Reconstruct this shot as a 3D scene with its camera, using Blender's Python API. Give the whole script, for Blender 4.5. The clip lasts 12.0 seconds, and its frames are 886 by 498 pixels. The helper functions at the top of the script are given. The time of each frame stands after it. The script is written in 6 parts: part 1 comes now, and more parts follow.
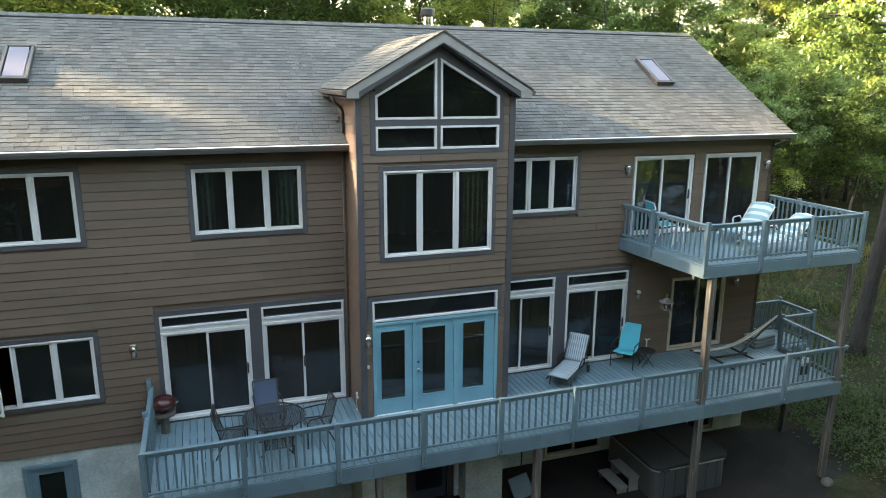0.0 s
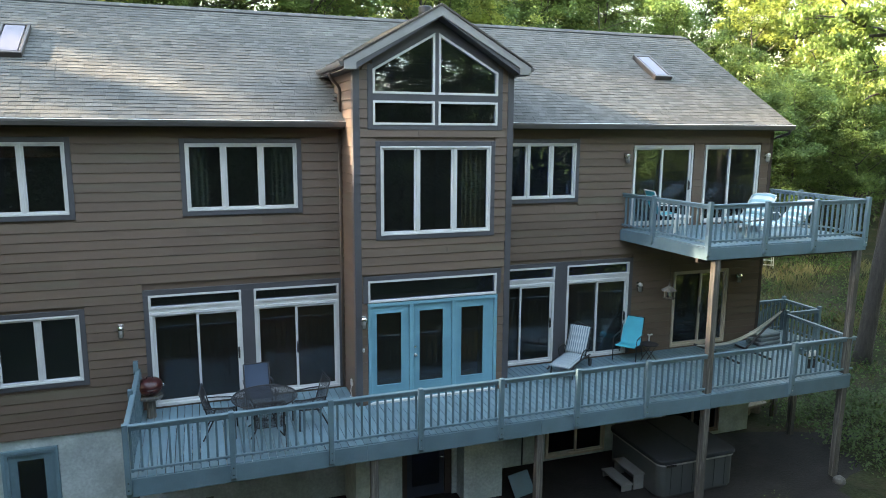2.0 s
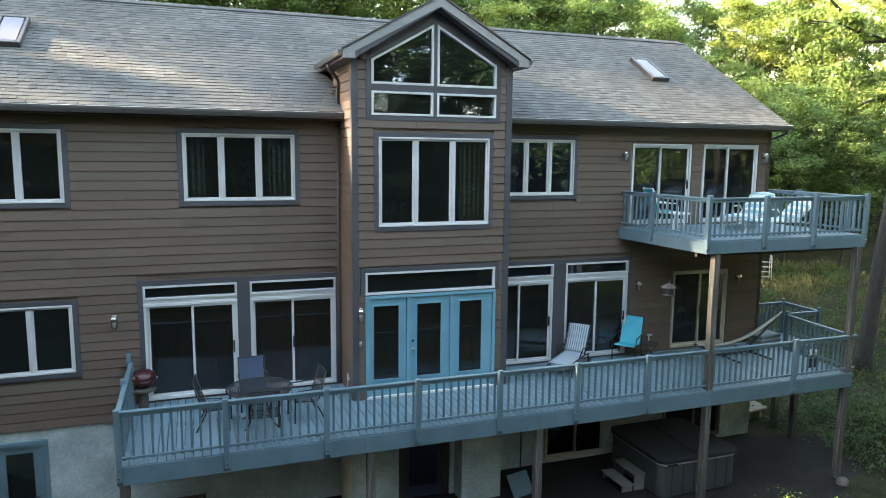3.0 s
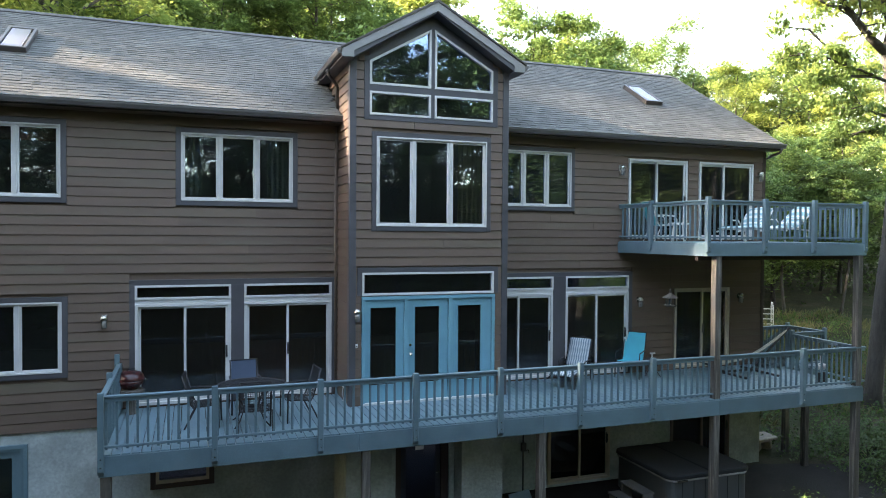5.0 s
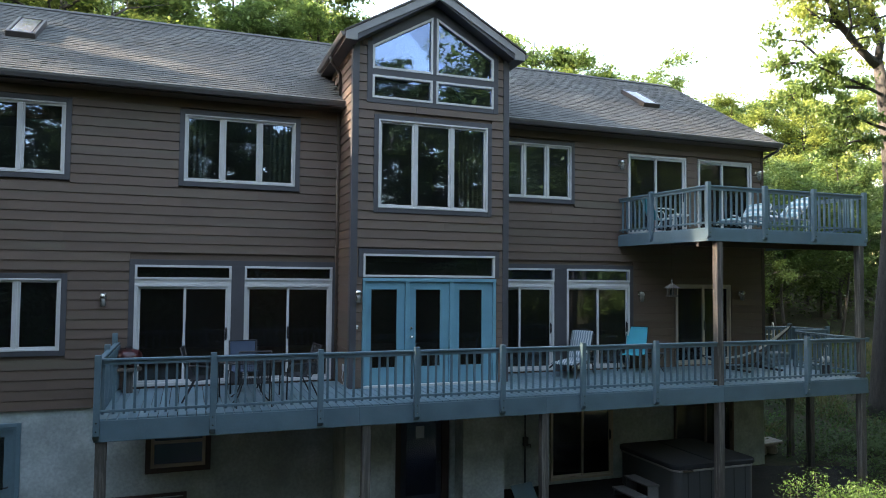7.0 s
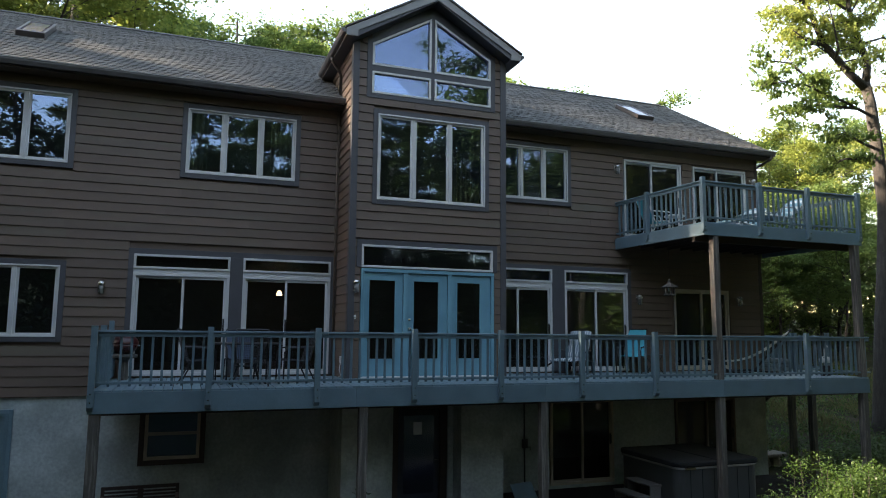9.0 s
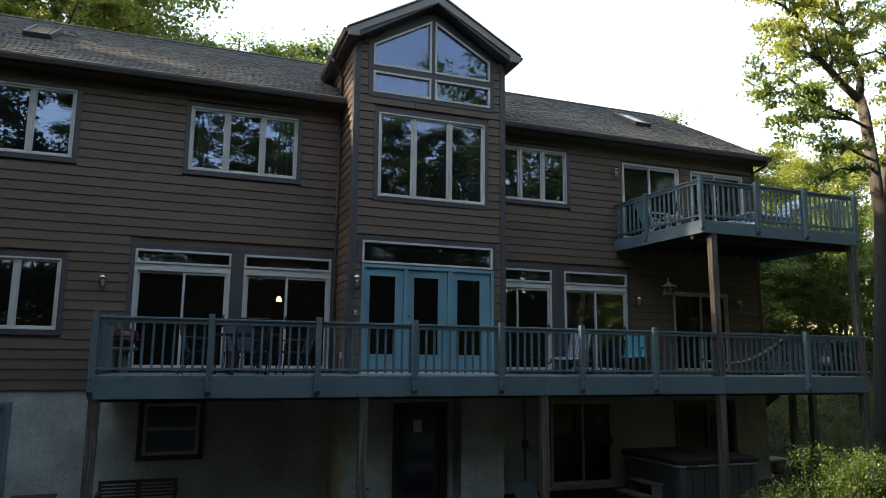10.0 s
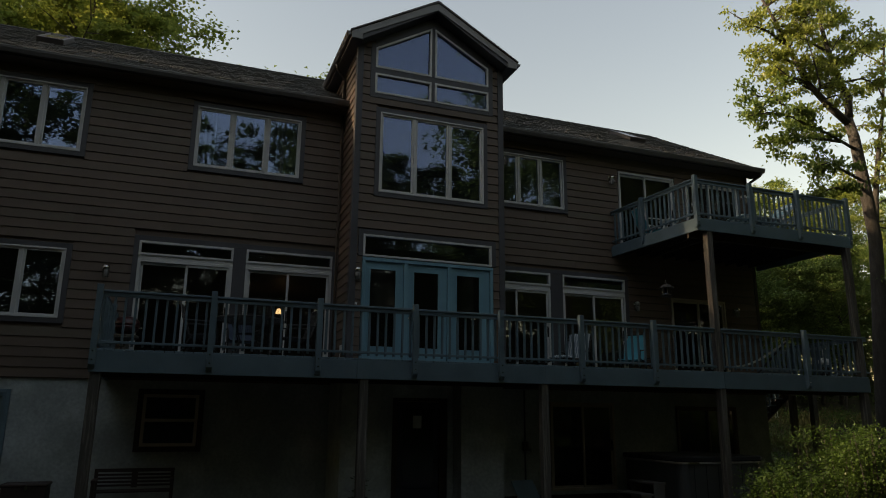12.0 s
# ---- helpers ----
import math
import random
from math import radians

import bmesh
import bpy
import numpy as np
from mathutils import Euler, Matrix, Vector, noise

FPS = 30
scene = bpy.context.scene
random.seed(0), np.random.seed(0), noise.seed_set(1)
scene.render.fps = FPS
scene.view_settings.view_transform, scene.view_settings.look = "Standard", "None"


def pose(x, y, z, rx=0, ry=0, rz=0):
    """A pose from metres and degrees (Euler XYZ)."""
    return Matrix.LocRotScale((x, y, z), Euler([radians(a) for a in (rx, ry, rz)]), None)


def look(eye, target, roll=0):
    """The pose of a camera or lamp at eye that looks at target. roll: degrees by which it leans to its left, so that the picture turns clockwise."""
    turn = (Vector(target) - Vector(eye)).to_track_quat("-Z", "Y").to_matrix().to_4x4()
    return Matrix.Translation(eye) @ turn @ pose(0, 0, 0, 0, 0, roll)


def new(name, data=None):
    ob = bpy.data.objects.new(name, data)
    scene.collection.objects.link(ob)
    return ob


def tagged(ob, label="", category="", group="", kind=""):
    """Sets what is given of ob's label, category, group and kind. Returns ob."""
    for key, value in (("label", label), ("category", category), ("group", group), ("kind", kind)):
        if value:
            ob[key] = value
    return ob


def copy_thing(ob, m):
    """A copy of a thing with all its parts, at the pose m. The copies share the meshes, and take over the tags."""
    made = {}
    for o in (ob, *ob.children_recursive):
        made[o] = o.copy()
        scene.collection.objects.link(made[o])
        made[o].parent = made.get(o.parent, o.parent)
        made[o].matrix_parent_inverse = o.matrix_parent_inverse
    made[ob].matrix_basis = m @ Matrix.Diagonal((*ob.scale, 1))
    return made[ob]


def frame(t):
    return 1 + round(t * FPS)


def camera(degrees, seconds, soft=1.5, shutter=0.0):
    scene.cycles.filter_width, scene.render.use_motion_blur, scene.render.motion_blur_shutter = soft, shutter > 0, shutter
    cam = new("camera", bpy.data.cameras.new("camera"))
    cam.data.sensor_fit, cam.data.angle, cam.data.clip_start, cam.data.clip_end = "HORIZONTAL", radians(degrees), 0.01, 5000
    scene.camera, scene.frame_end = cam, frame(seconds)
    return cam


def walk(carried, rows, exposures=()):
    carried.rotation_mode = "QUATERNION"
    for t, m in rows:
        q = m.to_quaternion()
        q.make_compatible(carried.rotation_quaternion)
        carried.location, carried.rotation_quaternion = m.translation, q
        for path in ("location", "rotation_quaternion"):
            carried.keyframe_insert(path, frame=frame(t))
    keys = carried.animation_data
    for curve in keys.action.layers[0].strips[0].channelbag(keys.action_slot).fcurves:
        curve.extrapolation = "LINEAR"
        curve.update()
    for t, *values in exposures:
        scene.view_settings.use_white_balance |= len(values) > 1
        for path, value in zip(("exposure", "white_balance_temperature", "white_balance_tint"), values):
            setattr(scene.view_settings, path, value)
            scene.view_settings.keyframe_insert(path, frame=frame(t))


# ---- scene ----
cam = camera(64.7, 12.0, soft=1.0)
EXPOSURES = [(0.0, 4.55, 8300, 14), (0.8, 4.6, 7900, 14), (2.5, 4.65, 7700, 14), (4.5, 4.6, 7450, 17), (5.5, 4.32, 7200, 18), (7.0, 3.95, 7150, 18), (9.0, 3.4, 7400, 19), (10.0, 3.07, 7900, 19), (10.6, 2.72, 8500, 19), (11.3, 2.16, 9100, 19), (12.0, 1.6, 9600, 19)]
PATH = [
    (0, (-4.752, -15.16, 10.017), (-4.11, -13.325, 9.548), 0.3),
    (0.5, (-4.732, -15.159, 9.648), (-4.088, -13.317, 9.21), 0.3),
    (1, (-4.74, -15.152, 9.28), (-4.091, -13.304, 8.874), 0.3),
    (1.5, (-4.747, -15.129, 8.936), (-4.093, -13.277, 8.56), 0.4),
    (2, (-4.753, -15.116, 8.579), (-4.094, -13.259, 8.236), 0.4),
    (2.5, (-4.777, -15.102, 8.266), (-4.111, -13.243, 7.953), 0.5),
    (4.5, (-4.748, -15.102, 6.598), (-4.072, -13.223, 6.491), 0.5),
    (5, (-4.748, -15.085, 6.216), (-4.068, -13.205, 6.173), 0.4),
    (5.5, (-4.743, -15.08, 5.884), (-4.063, -13.199, 5.896), 0.5),
    (6, (-4.775, -15.066, 5.511), (-4.092, -13.186, 5.545), 0.4),
    (6.5, (-4.794, -15.049, 5.2), (-4.11, -13.17, 5.254), 0.4),
    (7, (-4.8, -15.057, 4.903), (-4.116, -13.18, 4.991), 0.5),
    (9, (-4.778, -15.046, 3.62), (-4.095, -13.182, 3.861), 0.5),
    (9.5, (-4.8, -15.014, 3.32), (-4.115, -13.155, 3.597), 0.6),
    (10, (-4.802, -15.025, 2.974), (-4.119, -13.172, 3.292), 0.5),
    (10.5, (-4.814, -15.024, 2.647), (-4.131, -13.178, 3.0), 0.5),
    (11, (-4.802, -15.011, 2.312), (-4.121, -13.172, 2.703), 0.5),
    (11.5, (-4.814, -14.989, 2.026), (-4.135, -13.158, 2.454), 0.6),
    (12, (-4.812, -14.973, 1.746), (-4.135, -13.149, 2.212), 0.5),
]
walk(cam, [(t, look(eye, target, roll)) for t, eye, target, roll in PATH], EXPOSURES)

# ---- light ----
SUN_AZ, SUN_EL = 10.5, 20.0      # degrees behind the facade's left end, and above the horizon
to_sun = Vector((-math.cos(radians(SUN_EL)) * math.cos(radians(SUN_AZ)), math.cos(radians(SUN_EL)) * math.sin(radians(SUN_AZ)), math.sin(radians(SUN_EL))))
world = bpy.data.worlds.new("sky")
scene.world = world
world.use_nodes = True
wn = world.node_tree.nodes
sky = wn.new("ShaderNodeTexSky")
sky.sky_type, sky.sun_disc = "NISHITA", False
sky.sun_elevation, sky.sun_rotation = radians(SUN_EL), math.atan2(to_sun.x, to_sun.y)
sky.air_density, sky.dust_density, sky.ozone_density = 1.35, 0.6, 0.6
wn["Background"].inputs["Strength"].default_value = 0.085
world.node_tree.links.new(sky.outputs[0], wn["Background"].inputs["Color"])
sun = new("sun", bpy.data.lights.new("sun", "SUN"))
sun.data.energy, sun.data.angle, sun.data.color = 3.8, radians(1.5), (1.0, 0.88, 0.7)
sun.matrix_world = look(to_sun * 60, (0, 0, 0))


# ---- materials ----
def mat(name, colour, rough=0.6, metal=0.0, scale=6.0, vary=0.18, fine=60.0, bump=0.15, stain=None, stain_scale=0.7, stain_amount=0.4,
        stretch=(1, 1, 1), island=0.0, piece=0.0, spec=0.5, dist=0.01):
    """A surface with colour variation at two scales, optional stains, and fine relief."""
    m = bpy.data.materials.new(name)
    m.use_nodes = True
    nt = m.node_tree
    n, link = nt.nodes, nt.links.new
    b = n["Principled BSDF"]
    co = n.new("ShaderNodeTexCoord")
    mp = n.new("ShaderNodeMapping")
    mp.inputs["Scale"].default_value = stretch
    link(co.outputs["Object"], mp.inputs["Vector"])
    info = n.new("ShaderNodeObjectInfo")
    off = n.new("ShaderNodeVectorMath")
    off.operation = "SCALE"
    off.inputs[0].default_value = (37.0, 19.0, 53.0)
    link(info.outputs["Random"], off.inputs["Scale"])
    add = n.new("ShaderNodeVectorMath")
    link(mp.outputs[0], add.inputs[0])
    link(off.outputs[0], add.inputs[1])
    big, small = n.new("ShaderNodeTexNoise"), n.new("ShaderNodeTexNoise")
    for node, sc, det in ((big, scale, 4), (small, fine, 3)):
        node.inputs["Scale"].default_value, node.inputs["Detail"].default_value = sc, det
        link(add.outputs[0], node.inputs["Vector"])
    terms = [(big.outputs["Fac"], vary), (small.outputs["Fac"], vary * 0.7)]
    if island:
        geo = n.new("ShaderNodeNewGeometry")
        terms.append((geo.outputs["Random Per Island"], island))
    if piece:
        terms.append((info.outputs["Random"], piece))
    value = None
    for sock, amount in terms:
        mr = n.new("ShaderNodeMapRange")
        lo, hi = (0.0, 1.0) if amount in (island, piece) and sock.name != "Fac" else (0.3, 0.7)
        mr.inputs["From Min"].default_value, mr.inputs["From Max"].default_value = lo, hi
        mr.inputs["To Min"].default_value, mr.inputs["To Max"].default_value = 1 - amount, 1 + amount
        link(sock, mr.inputs["Value"])
        if value is None:
            value = mr.outputs[0]
        else:
            mul = n.new("ShaderNodeMath")
            mul.operation = "MULTIPLY"
            link(value, mul.inputs[0])
            link(mr.outputs[0], mul.inputs[1])
            value = mul.outputs[0]
    col = n.new("ShaderNodeVectorMath")
    col.operation = "SCALE"
    col.inputs[0].default_value = colour
    link(value, col.inputs["Scale"])
    out = col.outputs[0]
    if stain:
        st = n.new("ShaderNodeTexNoise")
        st.inputs["Scale"].default_value, st.inputs["Detail"].default_value, st.inputs["Roughness"].default_value = stain_scale, 6, 0.65
        link(add.outputs[0], st.inputs["Vector"])
        ramp = n.new("ShaderNodeMapRange")
        ramp.inputs["From Min"].default_value, ramp.inputs["From Max"].default_value, ramp.inputs["To Max"].default_value = 0.5, 0.68, stain_amount
        link(st.outputs["Fac"], ramp.inputs["Value"])
        mix = n.new("ShaderNodeMix")
        mix.data_type = "RGBA"
        link(ramp.outputs[0], mix.inputs["Factor"])
        link(out, mix.inputs["A"])
        mix.inputs["B"].default_value = (*stain, 1)
        out = mix.outputs["Result"]
    link(out, b.inputs["Base Color"])
    b.inputs["Metallic"].default_value = metal
    b.inputs["Specular IOR Level"].default_value = spec
    rr = n.new("ShaderNodeMapRange")
    rr.inputs["To Min"].default_value, rr.inputs["To Max"].default_value = max(0.02, rough - 0.12), min(1.0, rough + 0.12)
    link(big.outputs["Fac"], rr.inputs["Value"])
    link(rr.outputs[0], b.inputs["Roughness"])
    if bump:
        bp = n.new("ShaderNodeBump")
        bp.inputs["Strength"].default_value, bp.inputs["Distance"].default_value = bump, dist
        link(small.outputs["Fac"], bp.inputs["Height"])
        link(bp.outputs[0], b.inputs["Normal"])
    return m


def leaf_mat(name, dark, light, translucent=0.52):
    m = bpy.data.materials.new(name)
    m.use_nodes = True
    n, link = m.node_tree.nodes, m.node_tree.links.new
    n.remove(n["Principled BSDF"])
    geo, info = n.new("ShaderNodeNewGeometry"), n.new("ShaderNodeObjectInfo")
    co, big = n.new("ShaderNodeTexCoord"), n.new("ShaderNodeTexNoise")
    big.inputs["Scale"].default_value = 0.5
    link(co.outputs["Object"], big.inputs["Vector"])
    avg = n.new("ShaderNodeMath")
    avg.operation = "MULTIPLY_ADD"
    link(geo.outputs["Random Per Island"], avg.inputs[0])
    avg.inputs[1].default_value = 0.45
    half = n.new("ShaderNodeMath")
    half.operation = "MULTIPLY_ADD"
    link(info.outputs["Random"], half.inputs[0])
    half.inputs[1].default_value = 0.4
    half2 = n.new("ShaderNodeMath")
    half2.operation = "MULTIPLY_ADD"
    link(big.outputs["Fac"], half2.inputs[0])
    half2.inputs[1].default_value, half2.inputs[2].default_value = 0.5, -0.15
    link(half2.outputs[0], half.inputs[2])
    link(half.outputs[0], avg.inputs[2])
    mix = n.new("ShaderNodeMix")
    mix.data_type = "RGBA"
    link(avg.outputs[0], mix.inputs["Factor"])
    mix.inputs["A"].default_value, mix.inputs["B"].default_value = (*dark, 1), (*light, 1)
    d, t, g, s, s2 = (n.new("ShaderNode" + k) for k in ("BsdfDiffuse", "BsdfTranslucent", "BsdfGlossy", "MixShader", "MixShader"))
    g.inputs["Roughness"].default_value = 0.45
    link(mix.outputs["Result"], d.inputs["Color"])
    link(mix.outputs["Result"], t.inputs["Color"])
    s.inputs[0].default_value, s2.inputs[0].default_value = translucent, 0.03
    link(d.outputs[0], s.inputs[1])
    link(t.outputs[0], s.inputs[2])
    link(s.outputs[0], s2.inputs[1])
    link(g.outputs[0], s2.inputs[2])
    link(s2.outputs[0], n["Material Output"].inputs["Surface"])
    return m


def glass_mat(name, tint, ior=2.3, sky_tint=(0.45, 0.62, 1.0)):
    m = bpy.data.materials.new(name)
    m.use_nodes = True
    n, link = m.node_tree.nodes, m.node_tree.links.new
    n.remove(n["Principled BSDF"])
    tr, gl, fr, mx = (n.new("ShaderNode" + k) for k in ("BsdfTransparent", "BsdfGlossy", "Fresnel", "MixShader"))
    tr.inputs["Color"].default_value = (*tint, 1)
    gl.inputs["Roughness"].default_value = 0.0
    gl.inputs["Color"].default_value = (*sky_tint, 1)      # blue of the reflected sky, put into the glass colour
    fr.inputs["IOR"].default_value = ior
    co, wob, bp = n.new("ShaderNodeTexCoord"), n.new("ShaderNodeTexNoise"), n.new("ShaderNodeBump")
    wob.inputs["Scale"].default_value = 1.6
    bp.inputs["Strength"].default_value, bp.inputs["Distance"].default_value = 0.03, 0.02
    link(co.outputs["Object"], wob.inputs["Vector"])
    link(wob.outputs["Fac"], bp.inputs["Height"])
    link(bp.outputs[0], gl.inputs["Normal"])
    link(fr.outputs[0], mx.inputs[0])
    link(tr.outputs[0], mx.inputs[1])
    link(gl.outputs[0], mx.inputs[2])
    veil, veil_mix = n.new("ShaderNodeBsdfDiffuse"), n.new("ShaderNodeMixShader")       # faint diffuse veil, painted over the pane to lift its blacks
    veil.inputs["Color"].default_value = (0.42, 0.42, 0.36, 1)
    veil_mix.inputs[0].default_value = 0.009
    link(mx.outputs[0], veil_mix.inputs[1])
    link(veil.outputs[0], veil_mix.inputs[2])
    link(veil_mix.outputs[0], n["Material Output"].inputs["Surface"])
    return m


def glow_mat(name, colour, strength):
    m = bpy.data.materials.new(name)
    m.use_nodes = True
    b = m.node_tree.nodes["Principled BSDF"]
    b.inputs["Base Color"].default_value = (*colour, 1)
    b.inputs["Emission Color"].default_value = (*colour, 1)
    b.inputs["Emission Strength"].default_value = strength
    return m


SIDING = mat("siding_paint", (0.106, 0.0705, 0.0515), 0.62, scale=0.9, vary=0.1, fine=70, bump=0.2, stretch=(0.25, 1, 3), piece=0.09, stain=(0.104, 0.088, 0.06), stain_scale=1.3, stain_amount=0.7)
TRIM = mat("slate_trim_paint", (0.053, 0.053, 0.06), 0.55, scale=2, vary=0.14, fine=80, bump=0.1)
VINYL = mat("white_vinyl", (0.5, 0.5, 0.49), 0.4, scale=3, vary=0.06, fine=60, bump=0.03, stain=(0.42, 0.405, 0.37), stain_amount=0.25)
TEAL = mat("teal_door_paint", (0.115, 0.275, 0.34), 0.45, scale=2, vary=0.1, fine=60, bump=0.05)
DECK = mat("blue_deck_paint", (0.096, 0.166, 0.196), 0.5, scale=1.6, vary=0.14, fine=50, bump=0.2, stretch=(1, 1, 1), piece=0.1, stain=(0.14, 0.2, 0.228), stain_scale=2.2, stain_amount=0.45)
RAILING = mat("blue_rail_paint", (0.084, 0.142, 0.169), 0.5, scale=2.5, vary=0.12, fine=60, bump=0.12, piece=0.06, stain=(0.12, 0.145, 0.165), stain_scale=3.5, stain_amount=0.3)
WOOD = mat("weathered_wood", (0.062, 0.057, 0.05), 0.8, scale=3, vary=0.3, fine=40, bump=0.5, stretch=(6, 6, 0.35), stain=(0.2, 0.185, 0.16), stain_scale=3.5, stain_amount=0.8)
JOIST = mat("stained_joist", (0.035, 0.0252, 0.0224), 0.75, scale=3, vary=0.2, fine=40, bump=0.3)
CONCRETE = mat("parged_concrete", (0.37, 0.42, 0.41), 0.85, scale=1.5, vary=0.2, fine=16, bump=0.4, stain=(0.26, 0.3, 0.285), stain_scale=1.3, stain_amount=0.85, dist=0.02)
FASCIA = mat("pale_fascia", (0.216, 0.212, 0.208), 0.5, scale=3, vary=0.08, fine=60, bump=0.05, stain=(0.128, 0.12, 0.112), stain_scale=2.0, stain_amount=0.35)
BROWN_METAL = mat("brown_gutter", (0.04, 0.033, 0.03), 0.4, scale=3, vary=0.15, fine=60, bump=0.04)
GUTTER = mat("grey_gutter_metal", (0.085, 0.08, 0.08), 0.35, scale=3, vary=0.12, fine=60, bump=0.04, stain=(0.07, 0.066, 0.062), stain_scale=2.5, stain_amount=0.5)
DARKTRIM = mat("dark_brown_trim", (0.0413, 0.0263, 0.0225), 0.6, scale=4, vary=0.15, fine=60, bump=0.1)
SHINGLE = mat("asphalt_shingle", (0.081, 0.082, 0.076), 0.9, scale=0.8, vary=0.16, fine=120, bump=0.6, island=0.22, piece=0.1, stain=(0.0646, 0.0631, 0.0608), stain_scale=0.5, stain_amount=0.45, spec=0.25)
PLASTER = mat("interior_plaster", (0.58, 0.56, 0.5), 0.9, scale=1, vary=0.06, fine=40, bump=0.05)
FLOORING = mat("interior_floor", (0.2, 0.13, 0.08), 0.5, scale=2, vary=0.15, fine=40, bump=0.05, stretch=(0.3, 3, 1))
GLASS = glass_mat("window_glass", (0.6, 0.63, 0.62))
DOOR_GLASS = glass_mat("door_glass", (0.6, 0.63, 0.62), 1.68, (0.7, 0.78, 0.9))
# opaque pane; the lavender of the reflected sky is put into its colour
SKY_GLASS = mat("sky_toned_skylight_glazing", (0.1, 0.09, 0.11), 0.16, scale=2, vary=0.05, fine=40, bump=0.02, spec=0.35)
BLACK = mat("black_metal", (0.01, 0.01, 0.012), 0.5, scale=6, vary=0.15, fine=90, bump=0.08)
CHROME = mat("brushed_nickel", (0.55, 0.53, 0.5), 0.25, metal=1.0, scale=6, vary=0.08, fine=90, bump=0.03)
BARK = mat("furrowed_bark", (0.034, 0.03, 0.026), 0.9, scale=4, vary=0.4, fine=22, bump=1.0, stretch=(4, 4, 0.6), stain=(0.06, 0.057, 0.051), stain_scale=2.6, stain_amount=0.65, dist=0.04)
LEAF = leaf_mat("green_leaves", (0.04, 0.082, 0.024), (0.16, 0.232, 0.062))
# darker leaf copy; shade in and under the woods is put into its tone
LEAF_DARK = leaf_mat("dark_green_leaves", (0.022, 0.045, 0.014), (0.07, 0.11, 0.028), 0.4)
# lighter leaf copy; sunlight on the crowns is put into its yellow-green
LEAF_SUNLIT = leaf_mat("sunlit_yellow_green_leaves", (0.085, 0.14, 0.032), (0.31, 0.35, 0.085), 0.68)
SHRUB = leaf_mat("shrub_leaves", (0.012, 0.038, 0.011), (0.09, 0.16, 0.028))


# ---- building blocks ----
class Geo:
    """Collects boxes, prisms and tubes into one mesh."""

    def __init__(self):
        self.v, self.f = [], []

    def add(self, verts, faces):
        o = len(self.v)
        self.v += [tuple(p) for p in verts]
        self.f += [tuple(o + i for i in f) for f in faces]
        return self

    def box(self, x0, x1, y0, y1, z0, z1, m=None):
        p = [Vector((x, y, z)) for z in (z0, z1) for y in (y0, y1) for x in (x0, x1)]
        if m is not None:
            p = [m @ q for q in p]
        return self.add(p, [(0, 2, 3, 1), (4, 5, 7, 6), (0, 1, 5, 4), (2, 6, 7, 3), (0, 4, 6, 2), (1, 3, 7, 5)])

    def prism(self, outline, a, b, axis="y"):
        """A flat outline, drawn out along an axis from a to b."""
        def put(p, d):
            return {"y": (p[0], d, p[1]), "x": (d, p[0], p[1]), "z": (p[0], p[1], d)}[axis]
        n = len(outline)
        return self.add([put(p, a) for p in outline] + [put(p, b) for p in outline],
                        [tuple(range(n)), tuple(range(2 * n - 1, n - 1, -1))] + [(i, i + n, (i + 1) % n + n, (i + 1) % n) for i in range(n)])

    def tube(self, path, radii, sides=8, caps=True):
        path = [Vector(p) for p in path]
        radii = list(radii) if hasattr(radii, "__len__") else [radii] * len(path)
        rings, ref = [], Vector((0.31, 0.17, 0.93))
        for i, p in enumerate(path):
            d = (path[min(i + 1, len(path) - 1)] - path[max(i - 1, 0)]).normalized()
            if abs(d.dot(ref)) > 0.95:
                ref = Vector((0.9, 0.1, 0.2))
            u = d.cross(ref).normalized()
            w = d.cross(u)
            rings.append([p + radii[i] * (math.cos(k * math.tau / sides) * u + math.sin(k * math.tau / sides) * w) for k in range(sides)])
        faces = []
        for i in range(len(path) - 1):
            for k in range(sides):
                faces.append((i * sides + k, i * sides + (k + 1) % sides, (i + 1) * sides + (k + 1) % sides, (i + 1) * sides + k))
        if caps:
            faces.append(tuple(range(sides - 1, -1, -1)))
            faces.append(tuple((len(path) - 1) * sides + k for k in range(sides)))
        return self.add([q for r in rings for q in r], faces)

    def lathe(self, profile, sides=20, centre=(0, 0, 0)):
        """A profile of (radius, height) turned round the z axis."""
        c = Vector(centre)
        verts, faces = [], []
        for r, z in profile:
            verts += [c + Vector((r * math.cos(k * math.tau / sides), r * math.sin(k * math.tau / sides), z)) for k in range(sides)]
        for i in range(len(profile) - 1):
            for k in range(sides):
                faces.append((i * sides + k, i * sides + (k + 1) % sides, (i + 1) * sides + (k + 1) % sides, (i + 1) * sides + k))
        faces.append(tuple(range(sides - 1, -1, -1)))
        faces.append(tuple((len(profile) - 1) * sides + k for k in range(sides)))
        return self.add(verts, faces)

    def mesh(self, name, material, bevel=0.0, smooth=False):
        me = bpy.data.meshes.new(name)
        me.from_pydata(self.v, [], self.f)
        me.materials.append(material)
        if bevel:
            bm = bmesh.new()
            bm.from_mesh(me)
            bmesh.ops.bevel(bm, geom=[e for e in bm.edges if len(e.link_faces) == 2 and e.calc_face_angle(0) > 0.6], offset=bevel, segments=1, affect="EDGES", clamp_overlap=True)
            bm.to_mesh(me)
            bm.free()
        if smooth:
            me.polygons.foreach_set("use_smooth", [True] * len(me.polygons))
        me.update()
        return me


